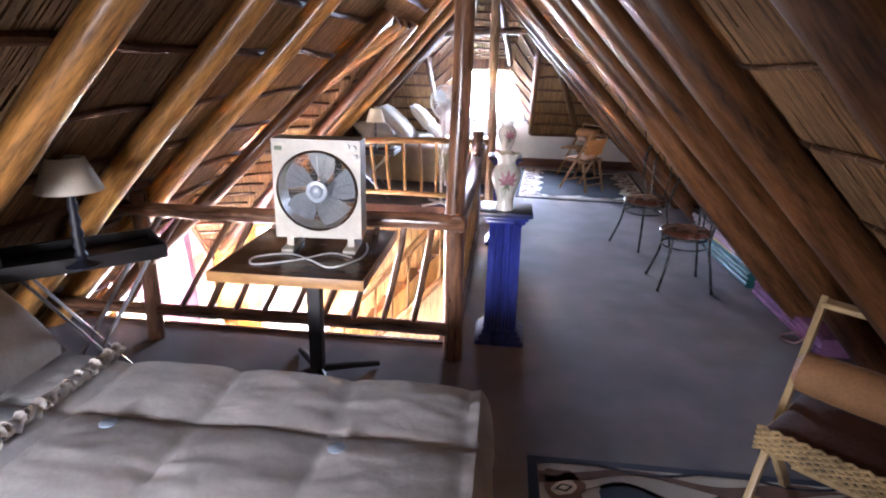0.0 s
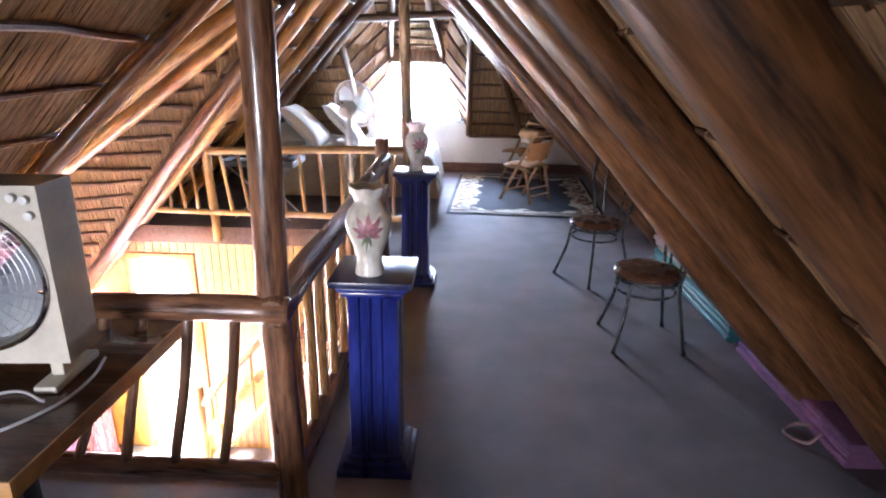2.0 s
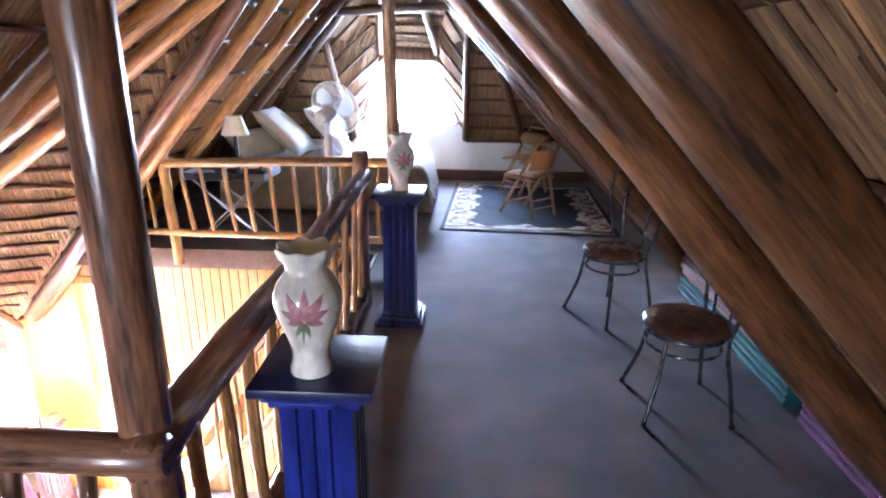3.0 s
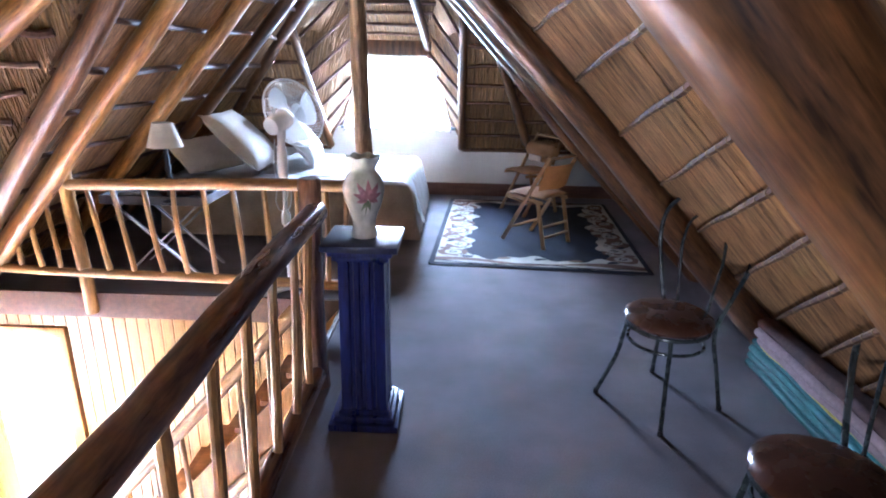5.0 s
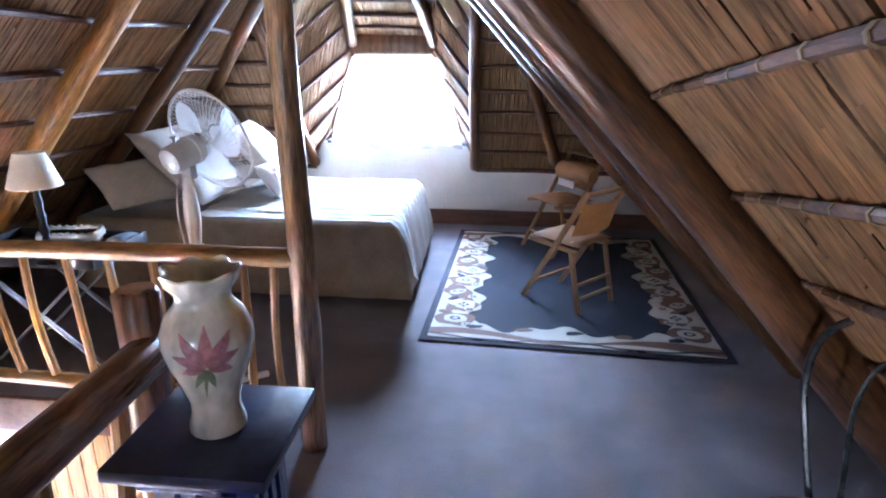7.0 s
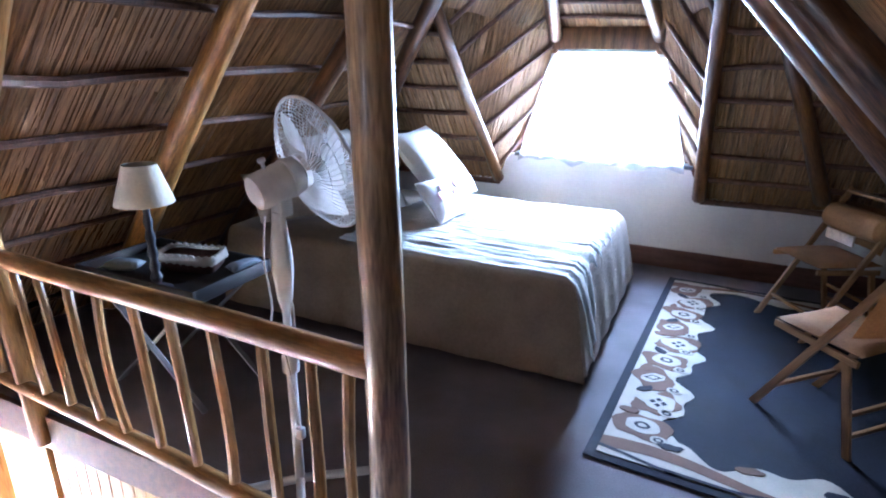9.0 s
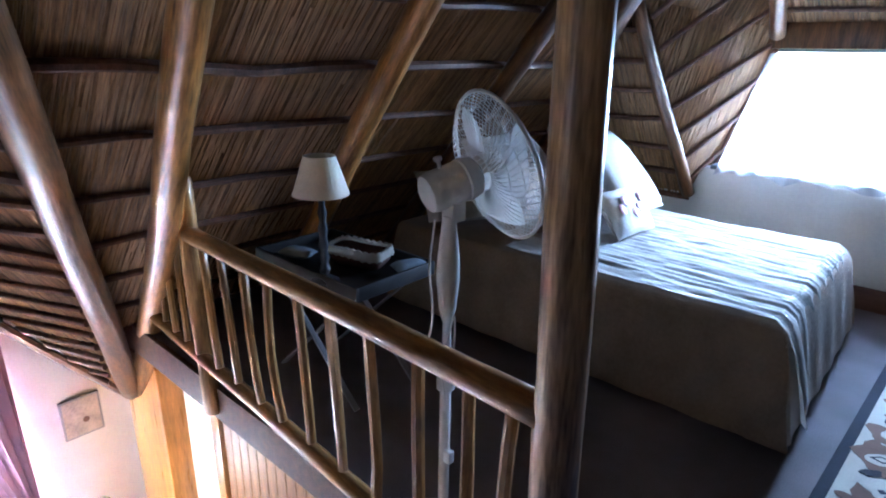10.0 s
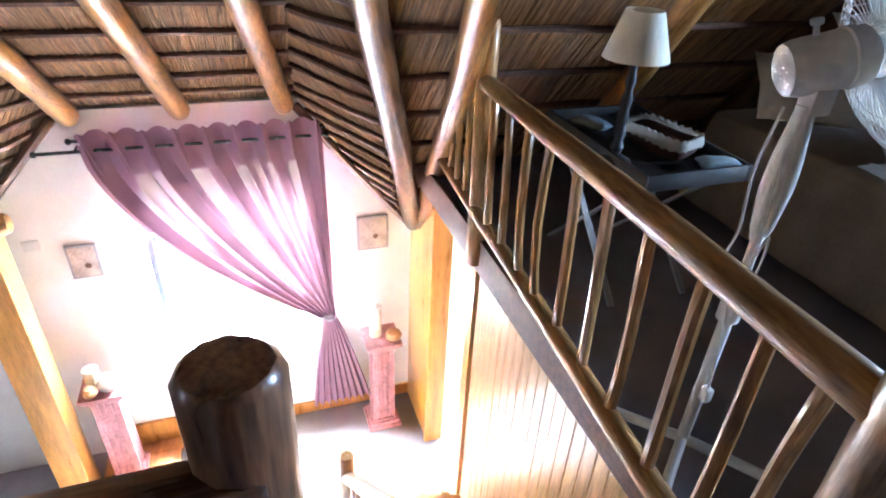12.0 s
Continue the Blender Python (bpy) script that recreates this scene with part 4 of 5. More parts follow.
def cafe_chair(m, label):
    """A bistro chair: bent black tube legs and back hoop, round padded seat. Faces local -x."""
    c = thing("bistro_chair", m, label, "chair", "bistro chairs")
    zs = 0.44
    bm = bmesh.new()
    lathe(bm, [(0.0, zs - 0.012), (0.17, zs - 0.012), (0.195, zs - 0.004), (0.203, zs + 0.010), (0.198, zs + 0.024), (0.175, zs + 0.038), (0.12, zs + 0.047), (0.0, zs + 0.050)], 36)
    part("seat", bm, M_LEATHER, c, "dark brown leatherette seat pad")
    bm = bmesh.new()
    tube(bm, arc((0, 0, zs - 0.022), (0.186, 0, 0), (0, 0.186, 0), 0, 350, 36), 0.010, 8, True)
    part("seat_ring", bm, M_STEEL, c)
    bm = bmesh.new()
    tube(bm, arc((0, 0, zs - 0.10), (0.172, 0, 0), (0, 0.172, 0), 0, 350, 36), 0.008, 8, True)
    part("leg_ring", bm, M_STEEL, c)
    for sy in (-1, 1):
        pts = smooth_path([(-0.125, sy * 0.125, zs - 0.02), (-0.135, sy * 0.135, zs - 0.10), (-0.150, sy * 0.150, 0.22), (-0.205, sy * 0.200, 0.012)], 5)
        leg = part("leg", tube(bmesh.new(), pts, 0.0105, 8), M_STEEL, c)
        part("foot", lathe(bmesh.new(), [(0.013, 0), (0.013, 0.022), (0.0, 0.024)], 10, Matrix.Translation((-0.206, sy * 0.201, 0))), M_BLACKWOOD, leg)
        pts = smooth_path([(0.205, sy * 0.200, 0.012), (0.175, sy * 0.17, 0.22), (0.155, sy * 0.150, zs - 0.10), (0.150, sy * 0.145, zs)], 5)
        leg = part("leg", tube(bmesh.new(), pts, 0.0105, 8), M_STEEL, c)
        part("foot", lathe(bmesh.new(), [(0.013, 0), (0.013, 0.022), (0.0, 0.024)], 10, Matrix.Translation((0.206, sy * 0.201, 0))), M_BLACKWOOD, leg)
    half = [(0.150, 0.150, zs), (0.160, 0.200, 0.60), (0.172, 0.242, 0.76), (0.182, 0.228, 0.90), (0.190, 0.135, 0.995)]
    hoop = [(x, -y, z) for x, y, z in half] + [(0.192, 0.0, 1.02)] + half[::-1]
    part("back_hoop", tube(bmesh.new(), smooth_path(hoop, 5), 0.0105, 8), M_STEEL, c)
    half = [(0.160, 0.080, zs), (0.166, 0.098, 0.60), (0.174, 0.112, 0.76), (0.182, 0.085, 0.885)]
    inner = [(x, -y, z) for x, y, z in half] + [(0.185, 0.0, 0.925)] + half[::-1]
    part("inner_hoop", tube(bmesh.new(), smooth_path(inner, 5), 0.007, 8), M_STEEL, c)
    return c


cafe_chair(pose(2.33, 6.43, 0, 0, 0, 0), "black steel bistro chair with brown leatherette seat beside folded mats")
cafe_chair(pose(2.25, 7.53, 0, 0, 0, 32), "black steel bistro chair with brown leatherette seat on the carpet")

# side table with the box fan
tb = thing("pedestal_table", (-0.115, 4.5, 0), "square brown laminate table on a black column foot", "table")
part("tabletop", boxed((-0.36, -0.41, 0.735), (0.36, 0.41, 0.770), 0.004), M_TABLE, tb, "dark brown laminate top")
for lo, hi in (((-0.366, -0.416, 0.722), (0.366, -0.4105, 0.7705)), ((-0.366, 0.4105, 0.722), (0.366, 0.416, 0.7705)), ((-0.366, -0.4105, 0.722), (-0.3605, 0.4105, 0.7705)), ((0.3605, -0.4105, 0.722), (0.366, 0.4105, 0.7705))):
    part("edge_strip", boxed(lo, hi, 0.001), M_TABLEEDGE, tb, "light beech edge")
part("column", boxed((-0.035, -0.035, 0.06), (0.035, 0.035, 0.735), 0.006), M_BLACKWOOD, tb)
for a in (35, 125, 215, 305):
    part("foot", tube(bmesh.new(), [(0, 0, 0.075), (0.16 * math.cos(radians(a)), 0.16 * math.sin(radians(a)), 0.05), (0.36 * math.cos(radians(a)), 0.36 * math.sin(radians(a)), 0.018)], lambda t: 0.024 - 0.008 * t, 8), M_BLACKWOOD, tb)
fan = thing("box_fan", pose(-0.068, 4.52, 0.771, 0, 0, 4), "cream square box fan with round grille on the table", "fan")
W, B0, B1 = 0.215, 0.075, 0.565
cz = (B0 + B1) / 2 - 0.006
R = 0.193
bm = bmesh.new()
outer = [(-W, B0), (W, B0), (W, B1), (-W, B1)]
n = 48
front, back = -0.075, 0.075
ring_f, ring_b, sq_f, sq_b = [], [], [], []
for i in range(n):
    a = 2 * math.pi * i / n
    c, s = math.cos(a), math.sin(a)
    k = 1 / max(abs(c), abs(s))
    ring_f.append(bm.verts.new((R * c, front, cz + R * s)))
    ring_b.append(bm.verts.new((R * c, back, cz + R * s)))
    sq_f.append(bm.verts.new((W * c * k, front, (B0 + B1) / 2 + (B1 - B0) / 2 * s * k)))
    sq_b.append(bm.verts.new((W * c * k, back, (B0 + B1) / 2 + (B1 - B0) / 2 * s * k)))
for i in range(n):
    j = (i + 1) % n
    for q in ((ring_f[i], ring_f[j], sq_f[j], sq_f[i]), (ring_b[i], ring_b[j], sq_b[j], sq_b[i]), (sq_f[i], sq_f[j], sq_b[j], sq_b[i]), (ring_f[i], ring_f[j], ring_b[j], ring_b[i])):
        bm.faces.new(q)
part("housing", bm, M_CREAM, fan)
bm = bmesh.new()
tube(bm, arc((0, front - 0.004, cz), (R + 0.002, 0, 0), (0, 0, R + 0.002), 0, 353, 50), 0.007, 6, True)
part("grille_ring", bm, M_CHROME, fan, "shiny grille ring")
bm = bmesh.new()
for rr in (0.050, 0.068, 0.086, 0.104, 0.122, 0.140, 0.158, 0.173):
    tube(bm, arc((0, front - 0.006, cz), (rr, 0, 0), (0, 0, rr), 0, 350, 36), 0.0011, 4, True)
for i in range(24):
    a = 2 * math.pi * i / 24
    tube(bm, [(0.042 * math.cos(a), front - 0.008, cz + 0.042 * math.sin(a)), (R * math.cos(a + 0.25), front - 0.004, cz + R * math.sin(a + 0.25))], 0.0012, 4)
tagged(part("grille", bm, M_GREYPAINT, fan), kind="stuff")
bm = lathe(bmesh.new(), [(0.0, 0.018), (0.022, 0.018), (0.030, 0.014), (0.034, 0.010), (0.052, 0.009), (0.056, 0.0), (0.0, 0.0)], 24, Matrix.Translation((0, front - 0.006, cz)) @ pose(0, 0, 0, 90, 0, 0))
part("hub", bm, M_HUB, fan, "pale blue-grey hub")
for k in range(5):
    bm = bmesh.new()
    vs = []
    for i in range(6):
        t = i / 5
        rr = 0.035 + t * 0.145
        a0 = 2 * math.pi * k / 5 + 0.25 * t
        sp = 0.42 + 0.12 * math.sin(math.pi * t)
        vs.append([bm.verts.new((rr * math.cos(a0 + u * sp), -0.015 + 0.028 * u, cz + rr * math.sin(a0 + u * sp))) for u in (-1, -0.5, 0, 0.5, 1)])
    for a, b in zip(vs, vs[1:]):
        for i in range(4):
            bm.faces.new((a[i], a[i + 1], b[i + 1], b[i]))
    bmesh.ops.solidify(bm, geom=bm.faces[:], thickness=0.003)
    part("blade", bm, M_BLADE, fan)
bm = bmesh.new()
for i in range(14):
    z = cz - 0.16 + 0.32 * i / 13
    h = math.sqrt(max(0, R ** 2 - (z - cz) ** 2))
    tube(bm, [(-h, back - 0.004, z), (h, back - 0.004, z)], 0.0016, 4)
tagged(part("rear_grille", bm, M_CREAM, fan), kind="stuff")
for sx in (-1, 1):
    bm = boxed((sx * 0.155 - 0.032, -0.11, 0.0), (sx * 0.155 + 0.032, 0.11, 0.022), 0.008)
    box(bm, (sx * 0.155 - 0.018, -0.045, 0.020), (sx * 0.155 + 0.018, 0.045, B0 + 0.004), 0.006)
    part("foot", bm, M_CREAM, fan)
part("badge", boxed((-0.20, front - 0.003, B1 - 0.055), (-0.165, front + 0.001, B1 - 0.035), 0.001), M_STEM, fan, "small green badge")
for i, (x, z) in enumerate(((0.185, B1 - 0.035), (0.155, B1 - 0.03), (0.19, B1 - 0.075))):
    part("knob", lathe(bmesh.new(), [(0.012, 0), (0.011, 0.012), (0.0, 0.013)], 14, Matrix.Translation((x, front, z)) @ pose(0, 0, 0, 90, 0, 0)), M_PLASTIC, fan)
cable = [(0.14, 4.62, 0.776), (0.17, 4.50, 0.776), (0.16, 4.36, 0.776), (0.06, 4.22, 0.776), (-0.06, 4.30, 0.776), (-0.20, 4.38, 0.776), (-0.34, 4.30, 0.776), (-0.30, 4.20, 0.776), (-0.12, 4.30, 0.777), (0.0, 4.42, 0.777), (0.12, 4.38, 0.777)]
ob = part("power_cable", tube(bmesh.new(), smooth_path(cable, 6), 0.0042, 6), M_PLASTIC)
tagged(ob, "coiled white power cable lying on the table", "cable")


def cushion(bm, w, d, h, m, puff=1.0, seed=0):
    """A soft rounded pad, w x d x h, middle at the origin."""
    nu, nv = 18, 14
    top, bot = [], []
    for s, out in ((1, top), (-1, bot)):
        for i in range(nu + 1):
            row = []
            for j in range(nv + 1):
                u, v = 2 * i / nu - 1, 2 * j / nv - 1
                q = max(0.0, (1 - abs(u) ** 2.6) * (1 - abs(v) ** 2.6)) ** 0.5
                pinch = 1 - 0.07 * (1 - abs(u) * abs(v)) * (abs(u) ** 6 + abs(v) ** 6) * puff
                z = s * h / 2 * q + 0.05 * h * noise.noise((u * 2 + seed, v * 2, s * 3.0)) * q
                row.append(bm.verts.new(m @ Vector((u * w / 2 * pinch, v * d / 2 * pinch, z))))
            out.append(row)
    for g in (top, bot):
        for i in range(nu):
            for j in range(nv):
                bm.faces.new((g[i][j], g[i + 1][j], g[i + 1][j + 1], g[i][j + 1]))
    bmesh.ops.remove_doubles(bm, verts=bm.verts, dist=0.003)
    return bm


def spread(bm, x0, x1, y0, y1, z, drop_x, drop_y, wrinkle, seed, r=0.07, quilt=0.0, flare=0.06):
    """A cover lying over a bed: rounded top, hanging sides, soft folds."""
    nu, nv = 128, 110
    L, Wd = (x1 - x0) + drop_x, (y1 - y0) + 2 * drop_y
    grid = []

    def fold(s, edge, drop):
        """Place along a cross line: inward distance, and how far down."""
        if s < -r:
            return edge, 0
        a = min(1.0, (s + r) / (2 * r)) * math.pi / 2
        if s < r:
            return edge, 1 - math.cos(a)
        return edge, 1
    for i in range(nu + 1):
        row = []
        for j in range(nv + 1):
            sx, sy = x0 + L * i / nu, y0 - drop_y + Wd * j / nv
            dx, dy0, dy1 = sx - x1, y0 - sy, sy - y1
            x, y, zz = sx, sy, z
            out = 0.0
            for d, ax in ((dx, 'x'), (dy0, 'a'), (dy1, 'b')):
                if d > 0:
                    dn = d
                    zz = min(zz, z - dn + 0.3 * r * math.exp(-d / r))
                    off = r * 0.75 * (1 - math.exp(-d / (r * 0.8))) + flare * d
                    if ax == 'x':
                        x = x1 + off
                    elif ax == 'a':
                        y = y0 - off
                    else:
                        y = y1 + off
            w = wrinkle * (noise.noise((sx * 2.2 + seed, sy * 9.0, 1.0)) + 0.6 * noise.noise((sx * 6 + seed, sy * 17.0, 4.0)))
            if quilt:
                w += 0.8 * wrinkle * noise.noise((sx * 11 + seed, sy * 24.0, 6.0)) + 0.4 * wrinkle * noise.noise((sx * 30, sy * 34.0, 2.0))
            if quilt and zz > z - 0.01:
                q = abs(math.sin(math.pi * (sx - x0) / 0.47)) ** 0.3 * abs(math.sin(math.pi * (sy - y0) / 0.46)) ** 0.3
                zz += quilt * (q - 0.6)
            if zz < z - 0.05:
                h = (z - zz)
                f = 0.011 * h * math.sin((sx if abs(dx) > 0.02 and dx < 0 else sy) * 21 + seed)
                if dx > 0:
                    x += f
                elif dy0 > 0:
                    y -= f
                elif dy1 > 0:
                    y += f
            row.append(bm.verts.new((x, y, zz + w)))
        grid.append(row)
    for i in range(nu):
        for j in range(nv):
            bm.faces.new((grid[i][j], grid[i + 1][j], grid[i + 1][j + 1], grid[i][j + 1]))
    bmesh.ops.solidify(bm, geom=bm.faces[:], thickness=0.012)
    return bm


# near bed with quilt
bed = thing("bed", (-0.2, 3.1, 0), "double bed made up with a cream quilted bedspread", "bed", "beds")
inv = world_of(bed).inverted()
part("mattress", boxed((-1.15, 2.46, 0.16), (0.80, 3.74, 0.46), 0.05, 3), M_VALANCE, bed, "", inv)
for x, y in ((-1.1, 2.52), (-1.1, 3.68), (0.72, 2.52), (0.72, 3.68)):
    part("leg", boxed((x - 0.03, y - 0.03, 0), (x + 0.03, y + 0.03, 0.17), 0.004), M_BLACKWOOD, bed, "", inv)
q = part("quilt", spread(bmesh.new(), -1.12, 0.78, 2.46, 3.72, 0.49, 0.34, 0.30, 0.0046, 3.0, 0.09, 0.042), M_QUILT, bed, "cream quilt stitched in large squares", inv)
for x, y in ((-0.45, 3.30), (0.35, 3.28), (-0.85, 2.85), (0.0, 2.75)):
    bm = lathe(bmesh.new(), [(0.0, 0.006), (0.022, 0.006), (0.030, 0.002), (0.030, 0.0)], 14, Matrix.Translation((x, y, 0.506)))
    part("motif", bm, M_HUB, q, "small blue flower motif")
p = part("pillow", cushion(bmesh.new(), 0.62, 0.44, 0.20, pose(-1.02, 3.38, 0.70, 48, 0, 95) @ pose(0, 0, 0, 0, 0, 0), 1, 4), M_PILLOW, None)
tagged(p, "plump cream pillow with a frilled edge on the bed", "pillow")
bm = bmesh.new()
fr = [(-0.72 + 0.004 * (i % 2), 3.05 + 0.72 * i / 60, 0.515 + 0.022 * abs(math.sin(i * 0.9))) for i in range(61)]
part("frill", tube(bm, fr, lambda t: 0.026 * (0.9 + 0.16 * math.sin(t * 170)), 8), M_PILLOW, p, "gathered cream frill")

# far bed
bed2 = thing("bed", (-0.3, 10.66, 0), "double bed with white ribbed bedspread and beige valance under the dormer", "bed", "beds")
inv = world_of(bed2).inverted()
part("mattress", boxed((-1.36, 9.99, 0.14), (0.80, 11.36, 0.52), 0.05, 3), M_VALANCE, bed2, "", inv)
for x, y in ((-1.3, 10.06), (-1.3, 11.3), (0.72, 10.06), (0.72, 11.3)):
    part("leg", boxed((x - 0.03, y - 0.03, 0), (x + 0.03, y + 0.03, 0.15), 0.004), M_BLACKWOOD, bed2, "", inv)
part("valance", spread(bmesh.new(), -1.36, 0.80, 9.98, 11.36, 0.525, 0.45, 0.46, 0.002, 8.0, 0.05, 0.0, 0.19), M_VALANCE, bed2, "beige cover hanging over the sides", inv)


def ribs(bm):
    nu, nv = 80, 180
    grid = []
    for i in range(nu + 1):
        row = []
        for j in range(nv + 1):
            x, y = -0.55 + 1.43 * i / nu, 9.97 + 1.45 * j / nv
            z = 0.556 + 0.009 * noise.noise((x * 2.2, y * 11.0, 2.0)) + 0.009 * noise.noise((x * 4.0, y * 27.0, 7.0)) + 0.003 * noise.noise((x * 12.0, y * 48.0, 5.0))
            if x > 0.78:
                d = x - 0.78
                x, z = 0.80 + 0.05 * (1 - math.exp(-d / 0.03)) + 0.02 * math.sin(y * 40) * d * 8, z - d * 2.6
                k = d / 0.10 * max(0.0, 1 - (y - 9.97) / 0.42) ** 1.4
                x, y, z = x + 0.13 * k, y - 0.19 * k, z - 0.06 * k
            if y > 11.34:
                z -= (y - 11.34) * 2
            row.append(bm.verts.new((x, y, z)))
        grid.append(row)
    for i in range(nu):
        for j in range(nv):
            bm.faces.new((grid[i][j], grid[i + 1][j], grid[i + 1][j + 1], grid[i][j + 1]))
    bmesh.ops.solidify(bm, geom=bm.faces[:], thickness=0.008)
    return bm


part("bedspread", ribs(bmesh.new()), M_SPREAD, bed2, "white ribbed bedspread", inv)
for m, w, d, h, mt, lb in ((pose(-0.76, 10.42, 0.83, 42, 0, 84), 0.62, 0.70, 0.19, M_PILLOW, "large oatmeal pillow leaning on the bed"), (pose(-0.42, 10.98, 0.83, 46, 0, 92), 0.60, 0.62, 0.18, M_SPREAD, "white pillow leaning on the bed"),
                            (pose(-1.08, 10.30, 0.70, 35, 0, 60), 0.62, 0.42, 0.17, M_PILLOW, "oatmeal pillow lying at the head of the bed"), (pose(-1.1, 10.95, 0.68, 25, 0, 85), 0.62, 0.42, 0.17, M_PILLOW, "oatmeal pillow lying at the head of the bed"),
                            (pose(-0.20, 10.66, 0.685, 50, 0, 84), 0.40, 0.30, 0.12, M_QUILT, "small patterned cushion on the bedspread")):
    p = part("pillow", cushion(bmesh.new(), w, d, h, Matrix(), 1, w * 10), mt, None, "", m)
    tagged(p, lb, "pillow", "pillows on the far bed")
    if w < 0.5:
        for k in range(5):
            part("motif", lathe(bmesh.new(), [(0.0, 0.004), (0.03, 0.003), (0.035, 0.0)], 10, pose(-0.11 + 0.055 * k, 0.05 * math.sin(k * 2), 0.061)), M_PETAL, p)


def tray_table(m, label, w, d, z):
    t = thing("tray_table", m, label, "table", "tray tables")
    bm = boxed((-w / 2, -d / 2, z - 0.018), (w / 2, d / 2, z), 0.004)
    part("tray", bm, M_BLACKWOOD, t)
    for lo, hi in (((-w / 2 - 0.015, -d / 2 - 0.015, z - 0.02), (w / 2 + 0.015, -d / 2, z + 0.045)), ((-w / 2 - 0.015, d / 2, z - 0.02), (w / 2 + 0.015, d / 2 + 0.015, z + 0.045)),
                   ((-w / 2 - 0.015, -d / 2, z - 0.02), (-w / 2, d / 2, z + 0.045)), ((w / 2, -d / 2, z - 0.02), (w / 2 + 0.015, d / 2, z + 0.045))):
        part("rim", boxed(lo, hi, 0.004), M_BLACKWOOD, t)
    for y in (-d / 2 + 0.04, d / 2 - 0.04):
        for s in (-1, 1):
            a, b = Vector((-s * w * 0.42, y + 0.012 * s, 0.0)), Vector((s * w * 0.42, y + 0.012 * s, z - 0.02))
            L = (b - a).length
            part("leg", boxed((-0.014, -0.006, 0), (0.014, 0.006, L), 0.002), M_GREYPAINT, t, "grey crossed leg", aim(a, b))
    return t


tray_table(pose(-0.90, 9.15, 0, 0, 0, 0), "black tray table on crossed grey legs behind the railing", 0.72, 0.44, 0.58)
tray_table(pose(-1.02, 4.03, 0, 0, 0, 44), "tall black tray table on crossed legs beside the near bed", 0.60, 0.30, 0.83)


def table_lamp(m, label, foot):
    l = thing("table_lamp", m, label, "lamp", "table lamps")
    part("shade", lathe(bmesh.new(), [(0.118, 0.39), (0.066, 0.55), (0.064, 0.55), (0.116, 0.39)], 32), M_SHADE, l, "cream tapered fabric shade")
    prof = [(0.058, 0), (0.062, 0.010), (0.034, 0.024), (0.017, 0.038), (0.026, 0.062), (0.016, 0.086), (0.023, 0.112), (0.015, 0.140), (0.024, 0.170), (0.015, 0.205), (0.022, 0.240), (0.014, 0.275), (0.020, 0.310), (0.013, 0.345), (0.016, 0.365), (0.008, 0.41), (0.0, 0.42)]
    part("base", lathe(bmesh.new(), prof, 20), M_BLACK, l, "black turned lamp base")
    part("bulb", lathe(bmesh.new(), [(0.008, 0.41), (0.022, 0.45), (0.020, 0.48), (0.0, 0.495)], 14), M_PLASTIC, l)
    bm = bmesh.new()
    for a in (0, 120, 240):
        tube(bm, [(0.01 * math.cos(radians(a)), 0.01 * math.sin(radians(a)), 0.52), (0.07 * math.cos(radians(a)), 0.07 * math.sin(radians(a)), 0.535)], 0.0018, 5)
    part("shade_ring", bm, M_CHROME, l)
    return l


table_lamp(pose(-0.766, 8.945, 0.581), "small table lamp with cream shade and black turned foot", 0)
table_lamp(pose(-0.93, 3.90, 0.831) @ Matrix.Diagonal((1.08, 1.08, 0.85, 1)), "small table lamp with cream shade and dark foot", 0)
basket = thing("lace_basket", pose(-0.83, 9.20, 0.581, 0, 0, 14), "shallow dark basket with a white scalloped lace frill", "basket")


def oval(r, z, wave=0.0, k=0):
    """Points of a rounded oblong ring."""
    out = []
    for i in range(96):
        a = 2 * math.pi * i / 96
        c, q = math.cos(a), math.sin(a)
        m = (abs(c) ** 4 + abs(q) ** 4) ** -0.25
        out.append(((0.145 + r) * c * m, (0.085 + r) * q * m, z + wave * abs(math.sin(a * 14)) + 0.004 * math.sin(a * 3 + k)))
    return out


def shell(rings, cap=False):
    bm = bmesh.new()
    vs = [[bm.verts.new(p) for p in ring] for ring in rings]
    for a, b in zip(vs, vs[1:]):
        for i in range(len(a)):
            bm.faces.new((a[i], a[(i + 1) % len(a)], b[(i + 1) % len(b)], b[i]))
    if cap:
        bm.faces.new(vs[0])
    return bm


bm = shell([oval(-0.03, 0.002), oval(-0.006, 0.03), oval(0.0, 0.075)], True)
bmesh.ops.solidify(bm, geom=bm.faces[:], thickness=0.004)
part("body", bm, M_MAROON, basket, "dark woven basket side")
bm = shell([oval(0.008, 0.048, 0.010, 1), oval(0.012, 0.068, 0.0, 2), oval(0.004, 0.088, 0.014), oval(-0.012, 0.086, 0.010)])
bmesh.ops.solidify(bm, geom=bm.faces[:], thickness=0.002)
part("lace_frill", bm, M_PILLOW, basket, "white scalloped lace edge")

for x, y, a in ((-1.12, 9.05, 20), (-0.60, 9.30, 70)):
    c = part("blue_cloth", cushion(bmesh.new(), 0.17, 0.10, 0.05, Matrix(), 1.6, x * 7), M_HUB, None, "", pose(x, y, 0.606, 0, 0, a))
    tagged(c, "crumpled pale blue cloth on the tray table", "cloth", "cloths on the tray")

